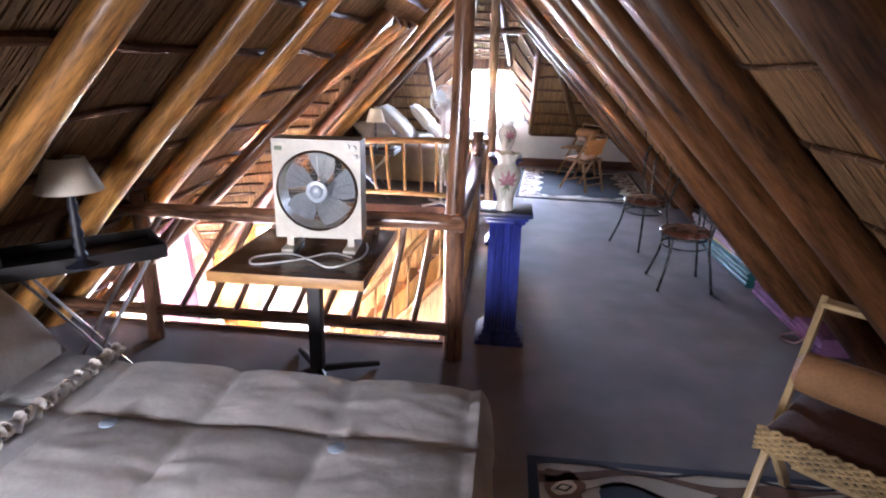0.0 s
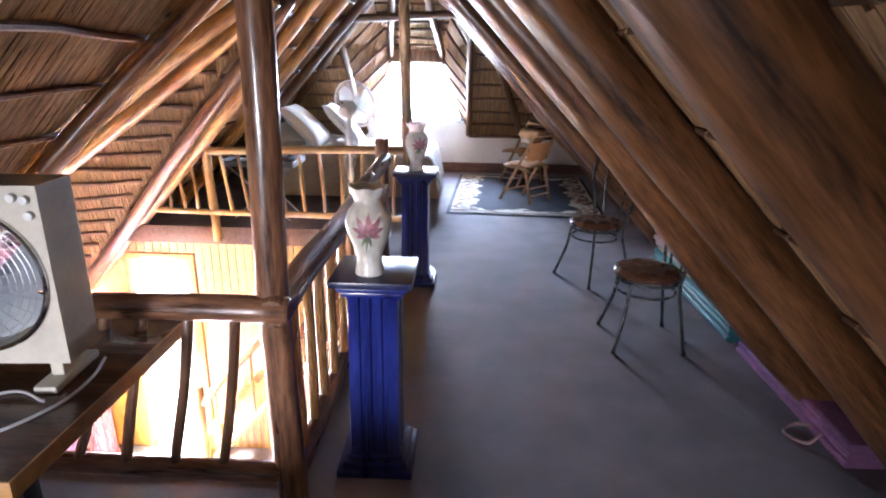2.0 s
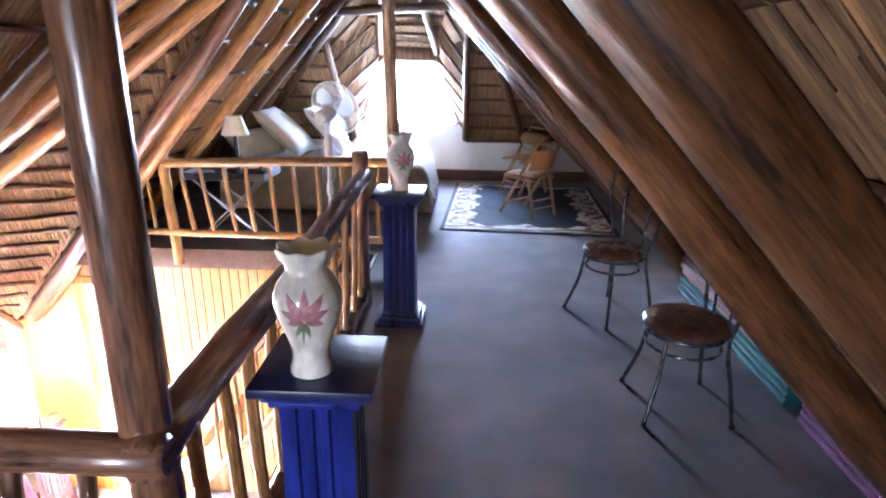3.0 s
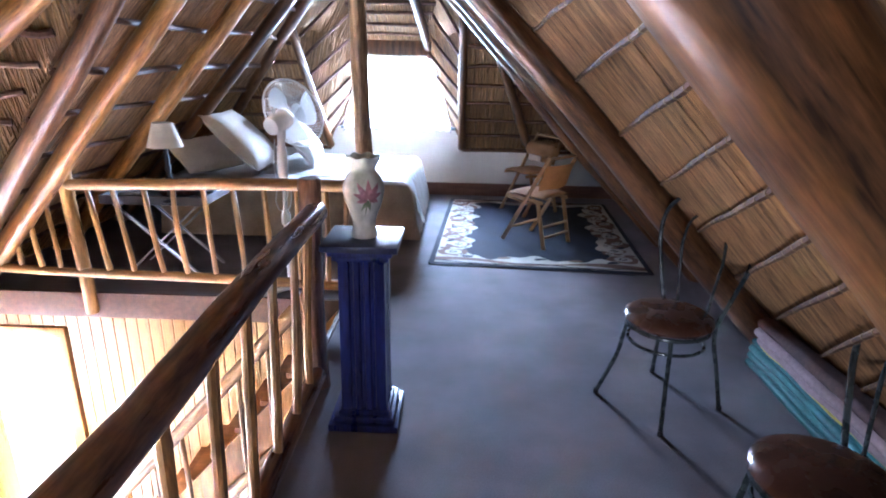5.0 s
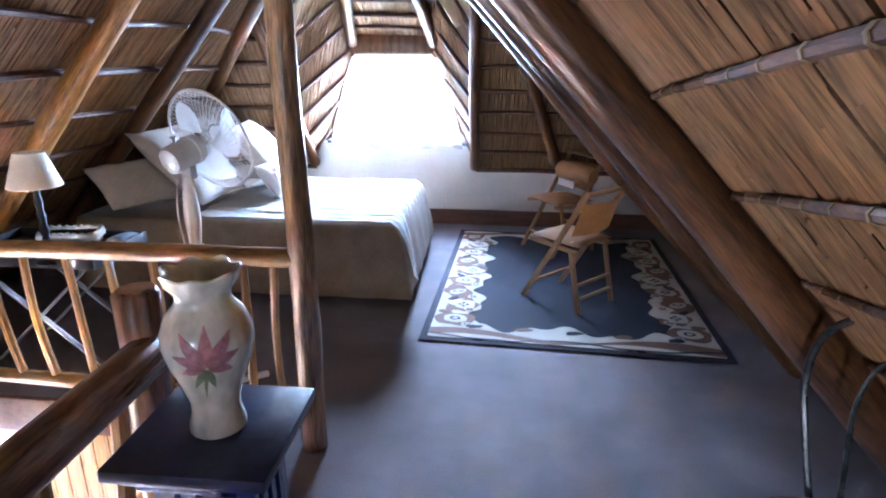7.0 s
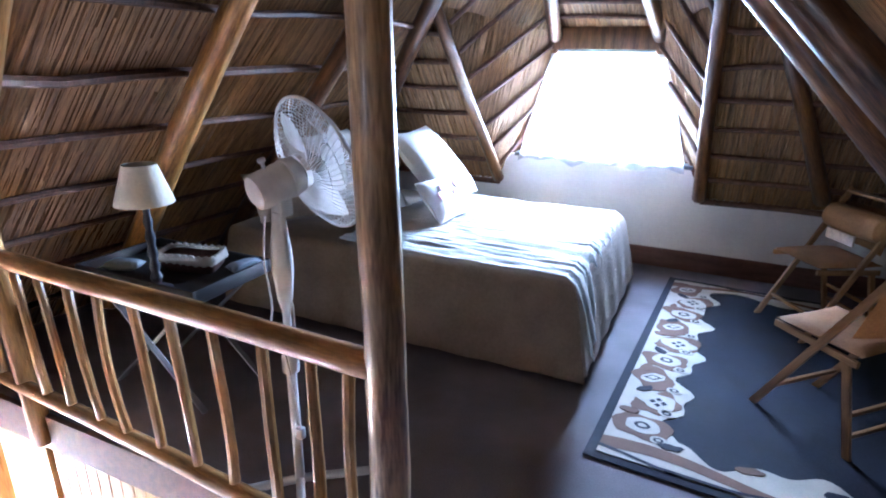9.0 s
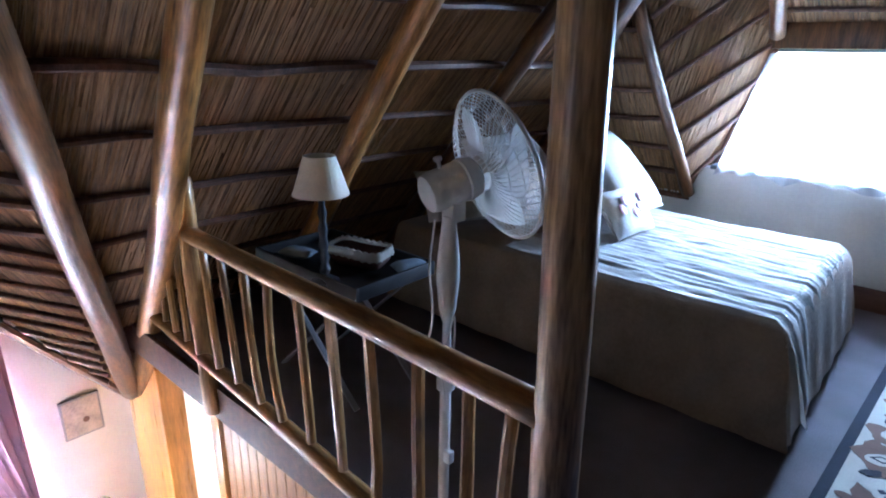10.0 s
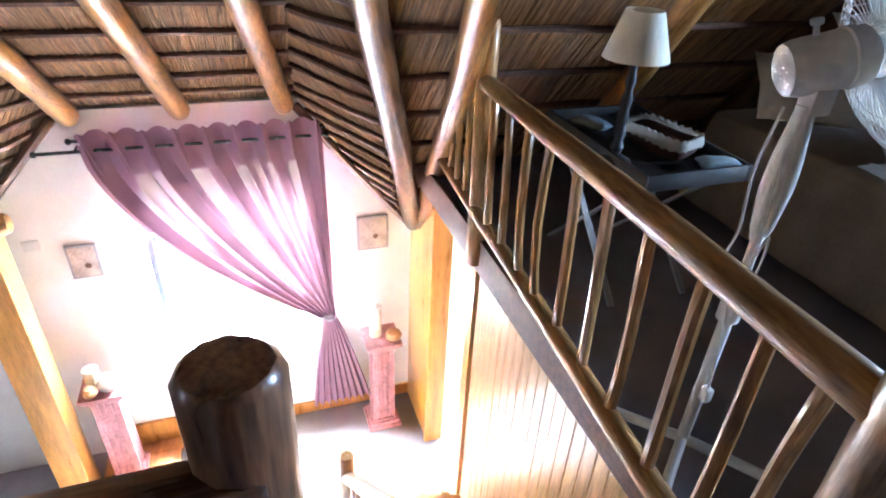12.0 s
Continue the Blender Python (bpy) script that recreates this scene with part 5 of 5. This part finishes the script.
# standing fan behind the far railing
sf = thing("standing_fan", pose(0.09, 8.77, 0), "white pedestal fan with oval cage and hanging cord", "fan")
part("pole", lathe(bmesh.new(), [(0.018, 0.03), (0.018, 0.52), (0.014, 0.53), (0.014, 0.80)], 16), M_PLASTIC, sf)
part("collar", lathe(bmesh.new(), [(0.018, 0.49), (0.030, 0.50), (0.030, 0.56), (0.022, 0.58), (0.015, 0.60)], 16), M_PLASTIC, sf)
for a in (40, 130):
    d = Vector((math.cos(radians(a)), math.sin(radians(a)), 0))
    part("base_bar", tube(bmesh.new(), [tuple(-0.27 * d + Vector((0, 0, 0.018))), tuple(Vector((0, 0, 0.034))), tuple(0.27 * d + Vector((0, 0, 0.018)))], 0.017, 10), M_PLASTIC, sf)
part("neck", lathe(bmesh.new(), [(0.016, 0.74), (0.026, 0.78), (0.036, 0.88), (0.034, 0.95), (0.024, 1.04), (0.020, 1.08)], 18), M_PLASTIC, sf, "tapered control neck")
HEAD = pose(0.0, 0.06, 1.18, 0, 0, -21) @ pose(0, 0, 0, 16, 0, 0)
bm = bmesh.new()
lathe(bm, [(0.0, -0.125), (0.040, -0.123), (0.055, -0.115), (0.060, -0.098), (0.061, -0.092), (0.062, 0.0), (0.066, 0.004), (0.066, 0.012), (0.060, 0.045), (0.04, 0.06), (0.0, 0.062)], 26, HEAD @ pose(0, -0.01, 0, -90, 0, 0))
box(bm, (-0.022, -0.01, 1.06), (0.022, 0.05, 1.14), 0.006)
part("motor", bm, M_PLASTIC, sf, "rounded white motor housing")
part("knob", lathe(bmesh.new(), [(0.007, 0.0), (0.006, 0.022), (0.013, 0.026), (0.013, 0.036), (0.0, 0.038)], 12, HEAD @ pose(0, -0.065, 0.058)), M_PLASTIC, sf, "small oscillation knob")
bm = bmesh.new()
RC = 0.232


def cage(u, a, s):
    r = RC * u
    return HEAD @ Vector((r * math.cos(a), 0.115 + s * 0.055 * math.sqrt(max(0, 1 - u ** 2.4)), r * math.sin(a)))


for s in (-1, 1):
    for k in range(60):
        a = 2 * math.pi * k / 60
        tube(bm, [cage(0.24 + 0.76 * i / 5, a + 0.35 * i / 5, s) for i in range(6)], 0.0015, 4)
    for u in (0.26, 0.62, 0.85):
        tube(bm, [cage(u, 2 * math.pi * i / 40, s) for i in range(40)], 0.0013, 4, True)
tagged(part("cage", bm, M_PLASTIC, sf, "white wire cage"), kind="stuff")
part("cage_ring", tube(bmesh.new(), [HEAD @ Vector((RC * math.cos(2 * math.pi * i / 44), 0.115, RC * math.sin(2 * math.pi * i / 44))) for i in range(44)], 0.006, 8, True), M_PLASTIC, sf)
part("cage_cap", lathe(bmesh.new(), [(0.05, -0.004), (0.05, 0.004), (0.03, 0.010), (0.0, 0.011)], 20, HEAD @ pose(0, 0.172, 0, -90, 0, 0)), M_PLASTIC, sf)
for k in range(3):
    bm = bmesh.new()
    vs = []
    for i in range(7):
        t = i / 6
        rr = 0.025 + 0.175 * t
        a0 = 2 * math.pi * k / 3 + 0.35 * t
        sp = 0.35 + 0.35 * math.sin(math.pi * min(1, t * 0.75 + 0.1))
        vs.append([bm.verts.new(HEAD @ Vector((rr * math.cos(a0 + u * sp), 0.115 + 0.026 * u, rr * math.sin(a0 + u * sp)))) for u in (-1, -0.5, 0, 0.5, 1)])
    for a, b in zip(vs, vs[1:]):
        for i in range(4):
            bm.faces.new((a[i], a[i + 1], b[i + 1], b[i]))
    bmesh.ops.solidify(bm, geom=bm.faces[:], thickness=0.003)
    part("blade", bm, M_PLASTIC, sf)
cord = smooth_path([(-0.03, -0.03, 1.07), (-0.045, -0.035, 0.92), (-0.035, -0.03, 0.76), (-0.05, -0.03, 0.66), (-0.02, -0.04, 0.60), (0.035, -0.035, 0.61), (0.055, -0.03, 0.68), (0.045, -0.02, 0.78), (0.03, -0.03, 0.70), (0.0, -0.035, 0.62)], 6)
part("cord", tube(bmesh.new(), cord, 0.0035, 6), M_PLASTIC, sf, "looped white cord")
part("cord", tube(bmesh.new(), smooth_path([(0.0, -0.03, 0.60), (0.02, -0.03, 0.50), (0.045, -0.035, 0.36), (0.05, -0.035, 0.30)], 5), 0.0035, 6), M_PLASTIC, sf)
part("plug", boxed((0.036, -0.048, 0.255), (0.064, -0.022, 0.30), 0.006), M_PLASTIC, sf)

# folding chairs


def folding_chair(m, label, wood, roll=False, tag=False, wicker=False):
    """A folding wooden chair with crossed side frames, canvas back and padded seat. Faces local +y."""
    c = thing("folding_chair", m, label, "chair", "folding chairs")
    hw = 0.205

    def bar(name, a, b, w=0.034, t=0.018, mat=wood):
        w, t = (w * 1.3, t * 1.3) if wicker else (w, t)
        a, b = Vector(a), Vector(b)
        d = b - a
        z = d.normalized()
        x = Vector((1, 0, 0))
        if abs(z.dot(x)) > 0.9:
            x = Vector((0, 0, 1))
        y = z.cross(x).normalized()
        x = y.cross(z)
        M = Matrix(((x.x, y.x, z.x, a.x), (x.y, y.y, z.y, a.y), (x.z, y.z, z.z, a.z), (0, 0, 0, 1)))
        return part(name, boxed((-t / 2, -w / 2, 0), (t / 2, w / 2, d.length), 0.004), mat, c, "", M)
    for s in (-1, 1):
        bar("long_leg", (s * hw, 0.24, 0.0), (s * hw, -0.235, 0.82))
        bar("short_leg", (s * (hw - 0.022), -0.22, 0.0), (s * (hw - 0.022), -0.12, 0.42) if not wicker else (s * (hw - 0.022), 0.16, 0.42))
        bar("seat_rail", (s * (hw - 0.022), -0.17, 0.415), (s * (hw - 0.022), 0.22, 0.43), 0.03)
    for z, y in ((0.11, -0.205), (0.20, -0.185)):
        bar("rung", (-hw + 0.03, y, z), (hw - 0.03, y, z), 0.018, 0.018)
    bar("rung", (-hw, 0.16, 0.14), (hw, 0.16, 0.14), 0.02, 0.018)
    bar("top_rail", (-hw, -0.222, 0.80), (hw, -0.222, 0.80), 0.05, 0.016)
    bm = cushion(bmesh.new(), 0.38, 0.40, 0.055, pose(0, 0.02, 0.455), 0.6, 2)
    part("seat_pad", bm, M_TAN if not wicker else M_MAROON, c, "padded tan seat")
    if wicker:
        bm = bmesh.new()
        for k in range(9):
            z = 0.395 + 0.010 * k
            tube(bm, [(-hw - 0.01 + 0.42 * i / 20 + 0.0, 0.235 + 0.008 * (-1) ** (i + k), z) for i in range(21)], 0.006, 5)
        part("wicker_apron", bm, M_WICKER, c, "woven cream cane front edge")
    bm = bmesh.new()
    nu, nv = 14, 8
    g = []
    for i in range(nu + 1):
        row = []
        for j in range(nv + 1):
            u, v = i / nu * 2 - 1, j / nv
            z = 0.52 + 0.22 * v
            row.append(bm.verts.new((u * (hw - 0.004), -0.235 + 0.82 * 0 - 0.045 * (1 - u * u) + 0.475 * (0.82 - z) / 0.82 * 0.55 + 0.01, z)))
        g.append(row)
    for i in range(nu):
        for j in range(nv):
            bm.faces.new((g[i][j], g[i + 1][j], g[i + 1][j + 1], g[i][j + 1]))
    bmesh.ops.solidify(bm, geom=bm.faces[:], thickness=0.014)
    if not wicker:
        part("back_panel", bm, M_TAN, c, "curved tan canvas back")
    else:
        bm.free()
    if roll:
        rr = [(0.0, -0.215), (0.05, -0.213), (0.075, -0.19), (0.08, -0.1), (0.082, 0.0), (0.08, 0.1), (0.075, 0.19), (0.05, 0.213), (0.0, 0.215)]
        ry, rz = (-0.10, 0.565) if wicker else (-0.13, 0.66)
        part("bolster", lathe(bmesh.new(), rr, 22, pose(0, ry, rz, 0, 90, 0)), M_TAN, c, "rolled tan bolster cushion")
    if tag:
        part("paper_label", boxed((-0.17, 0.02, 0.57), (0.03, 0.032, 0.63), 0.002), M_PAPER, c, "small printed card")
    return c


folding_chair(pose(1.98, 10.14, 0, 0, 0, 45), "beech folding chair with tan canvas seat on the rug", M_BEECH)
folding_chair(pose(2.03, 11.25, 0, 0, 0, 122), "beech folding chair with rolled tan bolster by the wall", M_BEECH, True, True)
folding_chair(pose(2.12, 3.66, 0, 0, 0, 138) @ Matrix.Scale(1.06, 4), "cream wooden folding chair with tan bolster and woven cane edge", M_CREAMWOOD, True, False, True)

# rugs


def blob(cx, cy, rx, ry, z0, z1, seed, rough=0.12, n=22, rot=0.0, hole=0.0):
    bm = bmesh.new()
    ra = []
    for i in range(n):
        a = 2 * math.pi * i / n
        k = 1 + rough * noise.noise((math.cos(a) * 1.3 + seed, math.sin(a) * 1.3, seed * 0.7)) * 2
        x, y = rx * k * math.cos(a), ry * k * math.sin(a)
        c, s = math.cos(rot), math.sin(rot)
        ra.append((cx + x * c - y * s, cy + x * s + y * c))
    top = [bm.verts.new((x, y, z1)) for x, y in ra]
    bot = [bm.verts.new((x, y, z0)) for x, y in ra]
    for i in range(n):
        j = (i + 1) % n
        bm.faces.new((bot[i], bot[j], top[j], top[i]))
    if hole:
        inn = [bm.verts.new((cx + (x - cx) * hole, cy + (y - cy) * hole, z1)) for x, y in ra]
        for i in range(n):
            j = (i + 1) % n
            bm.faces.new((top[i], top[j], inn[j], inn[i]))
    else:
        bm.faces.new(top)
    return bm


def ribbon(pts_a, pts_b, z0, z1):
    """A flat band between two edges."""
    bm = bmesh.new()
    a = [bm.verts.new((x, y, z1)) for x, y in pts_a]
    b = [bm.verts.new((x, y, z1)) for x, y in pts_b]
    a0 = [bm.verts.new((x, y, z0)) for x, y in pts_a]
    b0 = [bm.verts.new((x, y, z0)) for x, y in pts_b]
    for i in range(len(a) - 1):
        bm.faces.new((a[i], a[i + 1], b[i + 1], b[i]))
        bm.faces.new((a0[i], a0[i + 1], a[i + 1], a[i]))
        bm.faces.new((b0[i], b0[i + 1], b[i + 1], b[i]))
    return bm


def rug(x0, x1, y0, y1, label, seed, turn=0.0):
    """A navy rug with an ivory, brown and black wavy border of rings, lozenges and stripes."""
    r = thing("rug", pose(x0, y0, 0, 0, 0, turn), label, "rug", "patterned rugs")
    x0, x1, y0, y1 = 0.0, x1 - x0, 0.0, y1 - y0
    part("field", boxed((x0, y0, 0.001), (x1, y1, 0.010), 0.004), M_NAVY, r, "navy pile with black edge")
    rnd = random.Random(seed)
    e, w = 0.045, 0.30
    z0, z1 = 0.009, 0.0125

    def side(n, along, inner, name, mat, zt):
        A, Bp = [], []
        for i in range(n + 1):
            t = i / n
            A.append(along(t, 0))
            Bp.append(along(t, inner(t)))
        return part(name, ribbon(A, Bp, z0, zt), mat, r)
    lx, ly = x1 - x0 - 2 * e, y1 - y0 - 2 * e
    wob = lambda s, t, f: 0.5 + 0.5 * math.sin(t * f + s) * math.cos(t * f * 0.37 + 2 * s)
    long_w = lambda t, d: (x0 + e + d * w, y0 + e + t * ly)
    long_e = lambda t, d: (x1 - e - d * w, y0 + e + t * ly)
    near = lambda t, d: (x0 + e + t * lx, y0 + e + d * w)
    farr = lambda t, d: (x0 + e + t * lx, y1 - e - d * w)
    side(60, long_w, lambda t: 0.88 + 0.13 * math.sin(t * 31) + 0.09 * math.sin(t * 67 + 1), "border_band", M_RUGWHITE, z1)
    side(60, long_e, lambda t: 0.88 + 0.14 * math.sin(t * 25 + 1) + 0.09 * math.sin(t * 59), "border_band", M_RUGWHITE, z1)
    side(60, near, lambda t: 0.62 + 0.16 * math.sin(t * 17) + 0.1 * math.sin(t * 41), "border_band", M_RUGWHITE, z1 + 0.001)
    side(60, farr, lambda t: 0.45 + 0.15 * math.sin(t * 19), "border_band", M_RUGWHITE, z1 + 0.001)
    # brown and black waves along the near and far ends
    for f, fr, ph in ((near, 11, 0.0), (farr, 13, 1.0)):
        A = [f(i / 50, 0.12 + 0.10 * math.sin(i / 50 * fr + ph)) for i in range(51)]
        Bq = [f(i / 50, 0.30 + 0.16 * math.sin(i / 50 * fr * 0.8 + ph + 0.6)) for i in range(51)]
        part("border_wave", ribbon(A, Bq, z0, z1 + 0.002), M_RUGBROWN, r)
        A = [f(i / 50, 0.05 + 0.09 * math.sin(i / 50 * fr * 1.1 + ph + 2)) if 0.05 + 0.09 * math.sin(i / 50 * fr * 1.1 + ph + 2) > 0 else f(i / 50, 0.0) for i in range(51)]
        Bq = [(x, y + 0.016) for x, y in A]
        part("border_wave", ribbon(A, Bq, z0, z1 + 0.0025), M_NAVY, r)
    for f, sgn in ((long_w, 1), (long_e, -1)):
        for k in range(9):
            t = 0.12 + 0.80 * k / 8
            cx, cy = f(t, 0.45 + 0.12 * math.sin(k * 2.1))
            kind = k % 3
            part("motif", blob(cx, cy, 0.115, 0.090, z0, z1 + 0.002, k + seed, 0.22, rot=k), M_RUGBROWN, r)
            ex, ey = f(t + 0.045, 0.20 + 0.10 * (k % 2))
            part("motif", blob(ex, ey, 0.042, 0.022, z0, z1 + 0.0035, k + 2, 0.15, rot=0.8 * k), M_NAVY if k % 2 else M_RUGBROWN, r)
            ex, ey = f(t - 0.035, 0.72)
            part("motif", blob(ex, ey, 0.036, 0.028, z0, z1 + 0.003, k + 7, 0.1), M_RUGWHITE, r)
            part("motif", blob(ex, ey, 0.022, 0.016, z0, z1 + 0.004, k + 7, 0.05, 12, hole=0.5), M_NAVY, r)
            if kind == 0:
                part("motif", blob(cx, cy, 0.075, 0.058, z0, z1 + 0.003, k + seed + 5, 0.08), M_RUGWHITE, r)
                part("motif", blob(cx, cy, 0.034, 0.026, z0, z1 + 0.004, k + seed + 9, 0.05, hole=0.55), M_NAVY, r)
            elif kind == 1:
                part("motif", blob(cx, cy, 0.085, 0.070, z0, z1 + 0.003, k + seed + 5, 0.2), M_RUGWHITE, r)
                for dx, dy in ((-0.025, 0.0), (0.025, 0.0), (0.0, 0.025), (0.0, -0.025)):
                    part("motif", blob(cx + dx, cy + dy, 0.016, 0.016, z0, z1 + 0.004, 1, 0.0, 4), M_NAVY, r)
            else:
                part("motif", blob(cx, cy, 0.060, 0.040, z0, z1 + 0.003, k + seed, 0.1, rot=0.6), M_RUGWHITE, r)
                part("motif", blob(cx, cy, 0.044, 0.026, z0, z1 + 0.004, k + seed, 0.05, 4, rot=0.3, hole=0.62), M_NAVY, r)
    for k in range(5):
        t = 0.16 + 0.7 * k / 4
        cx, cy = near(t, 0.55)
        part("motif", blob(cx, cy, 0.05, 0.022, z0, z1 + 0.0035, k + 3, 0.2, rot=0.2), M_RUGBROWN if k % 2 else M_NAVY, r)
    return r


rug(1.02, 2.80, 9.42, 11.72, "navy rug with ivory and brown patterned border under folding chairs", 2, -3.5)
rug(1.02, 2.55, 1.9, 4.0, "navy rug with ivory and brown patterned border by the bed", 5)

# folded mats and blankets stacked under the slope


def folded(name, x0, x1, y0, y1, z0, h, layers, mat, label, category, seed):
    t = thing(name, (0.5 * (x0 + x1), 0.5 * (y0 + y1), z0), label, category)
    inv_ = world_of(t).inverted()
    rnd = random.Random(seed)
    for k in range(layers):
        hh = h / layers
        a = rnd.uniform(-0.015, 0.015)
        bm = bmesh.new()
        nn = 14
        pts = []
        prof = []
        for i in range(nn + 1):
            aa = math.pi * (0.5 + i / nn)
            prof.append((x0 + hh / 2 + hh / 2 * math.cos(aa) + a, z0 + hh * k + hh / 2 + hh * 0.49 * math.sin(aa)))
        prof = [(x1, z0 + hh * (k + 0.99))] + prof + [(x1, z0 + hh * (k + 0.01))]
        m_ = 10
        rings = []
        for j in range(m_ + 1):
            y = y0 + (y1 - y0) * j / m_
            rings.append([bm.verts.new((px + 0.012 * noise.noise((j * 0.6, k, seed)), y + rnd.uniform(-0.002, 0.002), max(z0, pz + 0.006 * noise.noise((px * 3, j * 0.5, seed + k))))) for px, pz in prof])
        q = len(prof)
        for r0, r1 in zip(rings, rings[1:]):
            for i in range(q):
                bm.faces.new((r0[i], r0[(i + 1) % q], r1[(i + 1) % q], r1[i]))
        bm.faces.new(rings[0])
        bm.faces.new(rings[-1])
        part("fold", bm, mat, t, "", inv_)
    return t


folded("folded_mat", 2.87, 3.05, 6.42, 7.93, 0.0, 0.17, 4, M_TEAL, "folded teal sleeping mats stacked on the carpet", "mat", 3)
folded("folded_blanket", 2.85, 2.99, 6.75, 7.80, 0.175, 0.03, 2, M_YELLOWCORD, "folded yellow blanket edge on the teal mats", "blanket", 5)
folded("folded_blanket", 2.80, 2.93, 6.60, 7.76, 0.21, 0.10, 2, M_PINKCLOTH, "folded dusty pink blanket on top of the mats", "blanket", 6)
folded("folded_blanket", 2.79, 2.87, 6.65, 7.74, 0.315, 0.055, 1, M_MAROON, "dark brown blanket on top of the pile", "blanket", 7)
folded("folded_cover", 2.88, 3.12, 5.25, 6.30, 0.0, 0.12, 3, M_LILAC, "folded lilac fabric cover on the carpet", "cover", 8)
b = part("tie_cord", tube(bmesh.new(), smooth_path([(2.87, 5.42, 0.05), (2.80, 5.40, 0.012), (2.74, 5.48, 0.012), (2.82, 5.55, 0.012), (2.87, 5.50, 0.04)], 5), 0.008, 6), M_PINKCLOTH)
tagged(b, "pale cord end hanging from the folded cover", "cord")
folded("plastic_bag", 2.845, 2.96, 6.43, 6.74, 0.172, 0.06, 2, M_BAG, "shiny pale blue plastic bag on the teal mats", "bag", 9)

# ---- things in the room below ----
for m, lb in ((pose(-2.73, 8.46, LOW), "dusty pink painted pedestal beside the pine doorway"), (pose(-2.72, 6.36, LOW), "dusty pink painted pedestal beside the square post")):
    pedestal(m @ Matrix.Diagonal((0.95, 0.95, 1.13, 1)), M_PEDPINK, M_PEDPINK, lb, "pink pedestals")
PT = LOW + 0.978


def ornament(m, prof, mat, name, label, category):
    return tagged(part(name, lathe(bmesh.new(), prof, 20), mat, None, "", m), label, category)


ornament(pose(-2.76, 8.42, PT), [(0.05, 0), (0.052, 0.01), (0.050, 0.27), (0.052, 0.29), (0.046, 0.30), (0.0, 0.30)], M_VASE, "cylinder_jar", "tall cream cylindrical jar on the pink pedestal", "jar")
ornament(pose(-2.66, 8.55, PT), [(0.03, 0), (0.06, 0.02), (0.07, 0.05), (0.055, 0.08), (0.03, 0.09), (0.0, 0.09)], M_TAN, "wooden_bowl", "small brown wooden ornament on the pink pedestal", "ornament")
ornament(pose(-2.76, 6.30, PT), [(0.05, 0), (0.055, 0.03), (0.05, 0.12), (0.055, 0.14), (0.0, 0.14)], M_RUGWHITE, "painted_pot", "small painted pot on the pink pedestal", "pot")
ornament(pose(-2.68, 6.42, PT), [(0.03, 0), (0.07, 0.02), (0.085, 0.06), (0.06, 0.10), (0.02, 0.115), (0.0, 0.115)], M_PAPER, "shell_ornament", "large pale shell on the pink pedestal", "ornament")
ornament(pose(-2.62, 6.30, PT), [(0.02, 0), (0.045, 0.02), (0.05, 0.05), (0.03, 0.08), (0.0, 0.085)], M_TAN, "shell_ornament", "small brown shell on the pink pedestal", "ornament")


def picture(yc, zc_, w, h, label):
    t = thing("picture", (-2.99, yc, zc_), label, "picture", "pictures on the lower wall")
    part("frame", boxed((-0.009, -w / 2, -h / 2), (0.012, w / 2, h / 2), 0.003), M_PINEFRAME if w > 0.3 else M_GREYPAINT, t)
    pr = part("print", boxed((0.010, -w / 2 + 0.014, -h / 2 + 0.014), (0.0145, w / 2 - 0.014, h / 2 - 0.014)), M_PAPER, t, "faded beige print")
    part("print_detail", lathe(bmesh.new(), [(0.022, 0.0), (0.022, 0.001), (0.0, 0.0012)], 12, pose(0.0148, 0.02, -0.03, 0, 90, 0)), M_RUGBROWN, pr)


picture(8.46, -0.91, 0.25, 0.30, "small framed print on the white wall")
picture(6.42, -0.86, 0.19, 0.26, "small framed print on the white wall")
setting("switch_plate", boxed((-2.999, 6.09, -0.74), (-2.985, 6.19, -0.66), 0.003), M_PLASTIC, "small pale wall plate", "switch")
bench = thing("pine_step", (-2.6, 6.45, LOW), "low orange pine platform along the window wall", "step")
inv = world_of(bench).inverted()
part("riser", boxed((-2.995, 6.14, LOW + 0.122), (-2.96, 6.75, LOW + 0.26), 0.004), M_PINEFRAME, bench, "", inv)
for k in range(5):
    part("board", boxed((-2.955 + 0.13 * k, 6.16, LOW), (-2.955 + 0.13 * k + 0.126, 6.75 - 0.02 * k, LOW + 0.05), 0.004), M_TREAD, bench, "", inv)

# boards of the partition
rnd = random.Random(7)


def board_mesh(z0, z1, w, s):
    bm = boxed((-w / 2, -0.011, z0), (w / 2, 0.011, z1), 0.004, 1)
    return mesh_of("board", bm, M_PINE, smooth=False)


w = 0.088
full = [board_mesh(0, -0.16 - LOW, w - 0.002, i) for i in range(3)]
short = board_mesh(DTOP + 0.075 - LOW, -0.16 - LOW, w - 0.002, 5)
x = DX0 + w / 2 + 0.002
while x < 3.9:
    over = x < DX1 + 0.06
    ob = new("board", short if over else full[rnd.randrange(3)])
    ob.parent = part_wall
    ob.matrix_basis = Matrix.Translation((x, 0.011 + rnd.uniform(-0.001, 0.001), 0))
    x += w
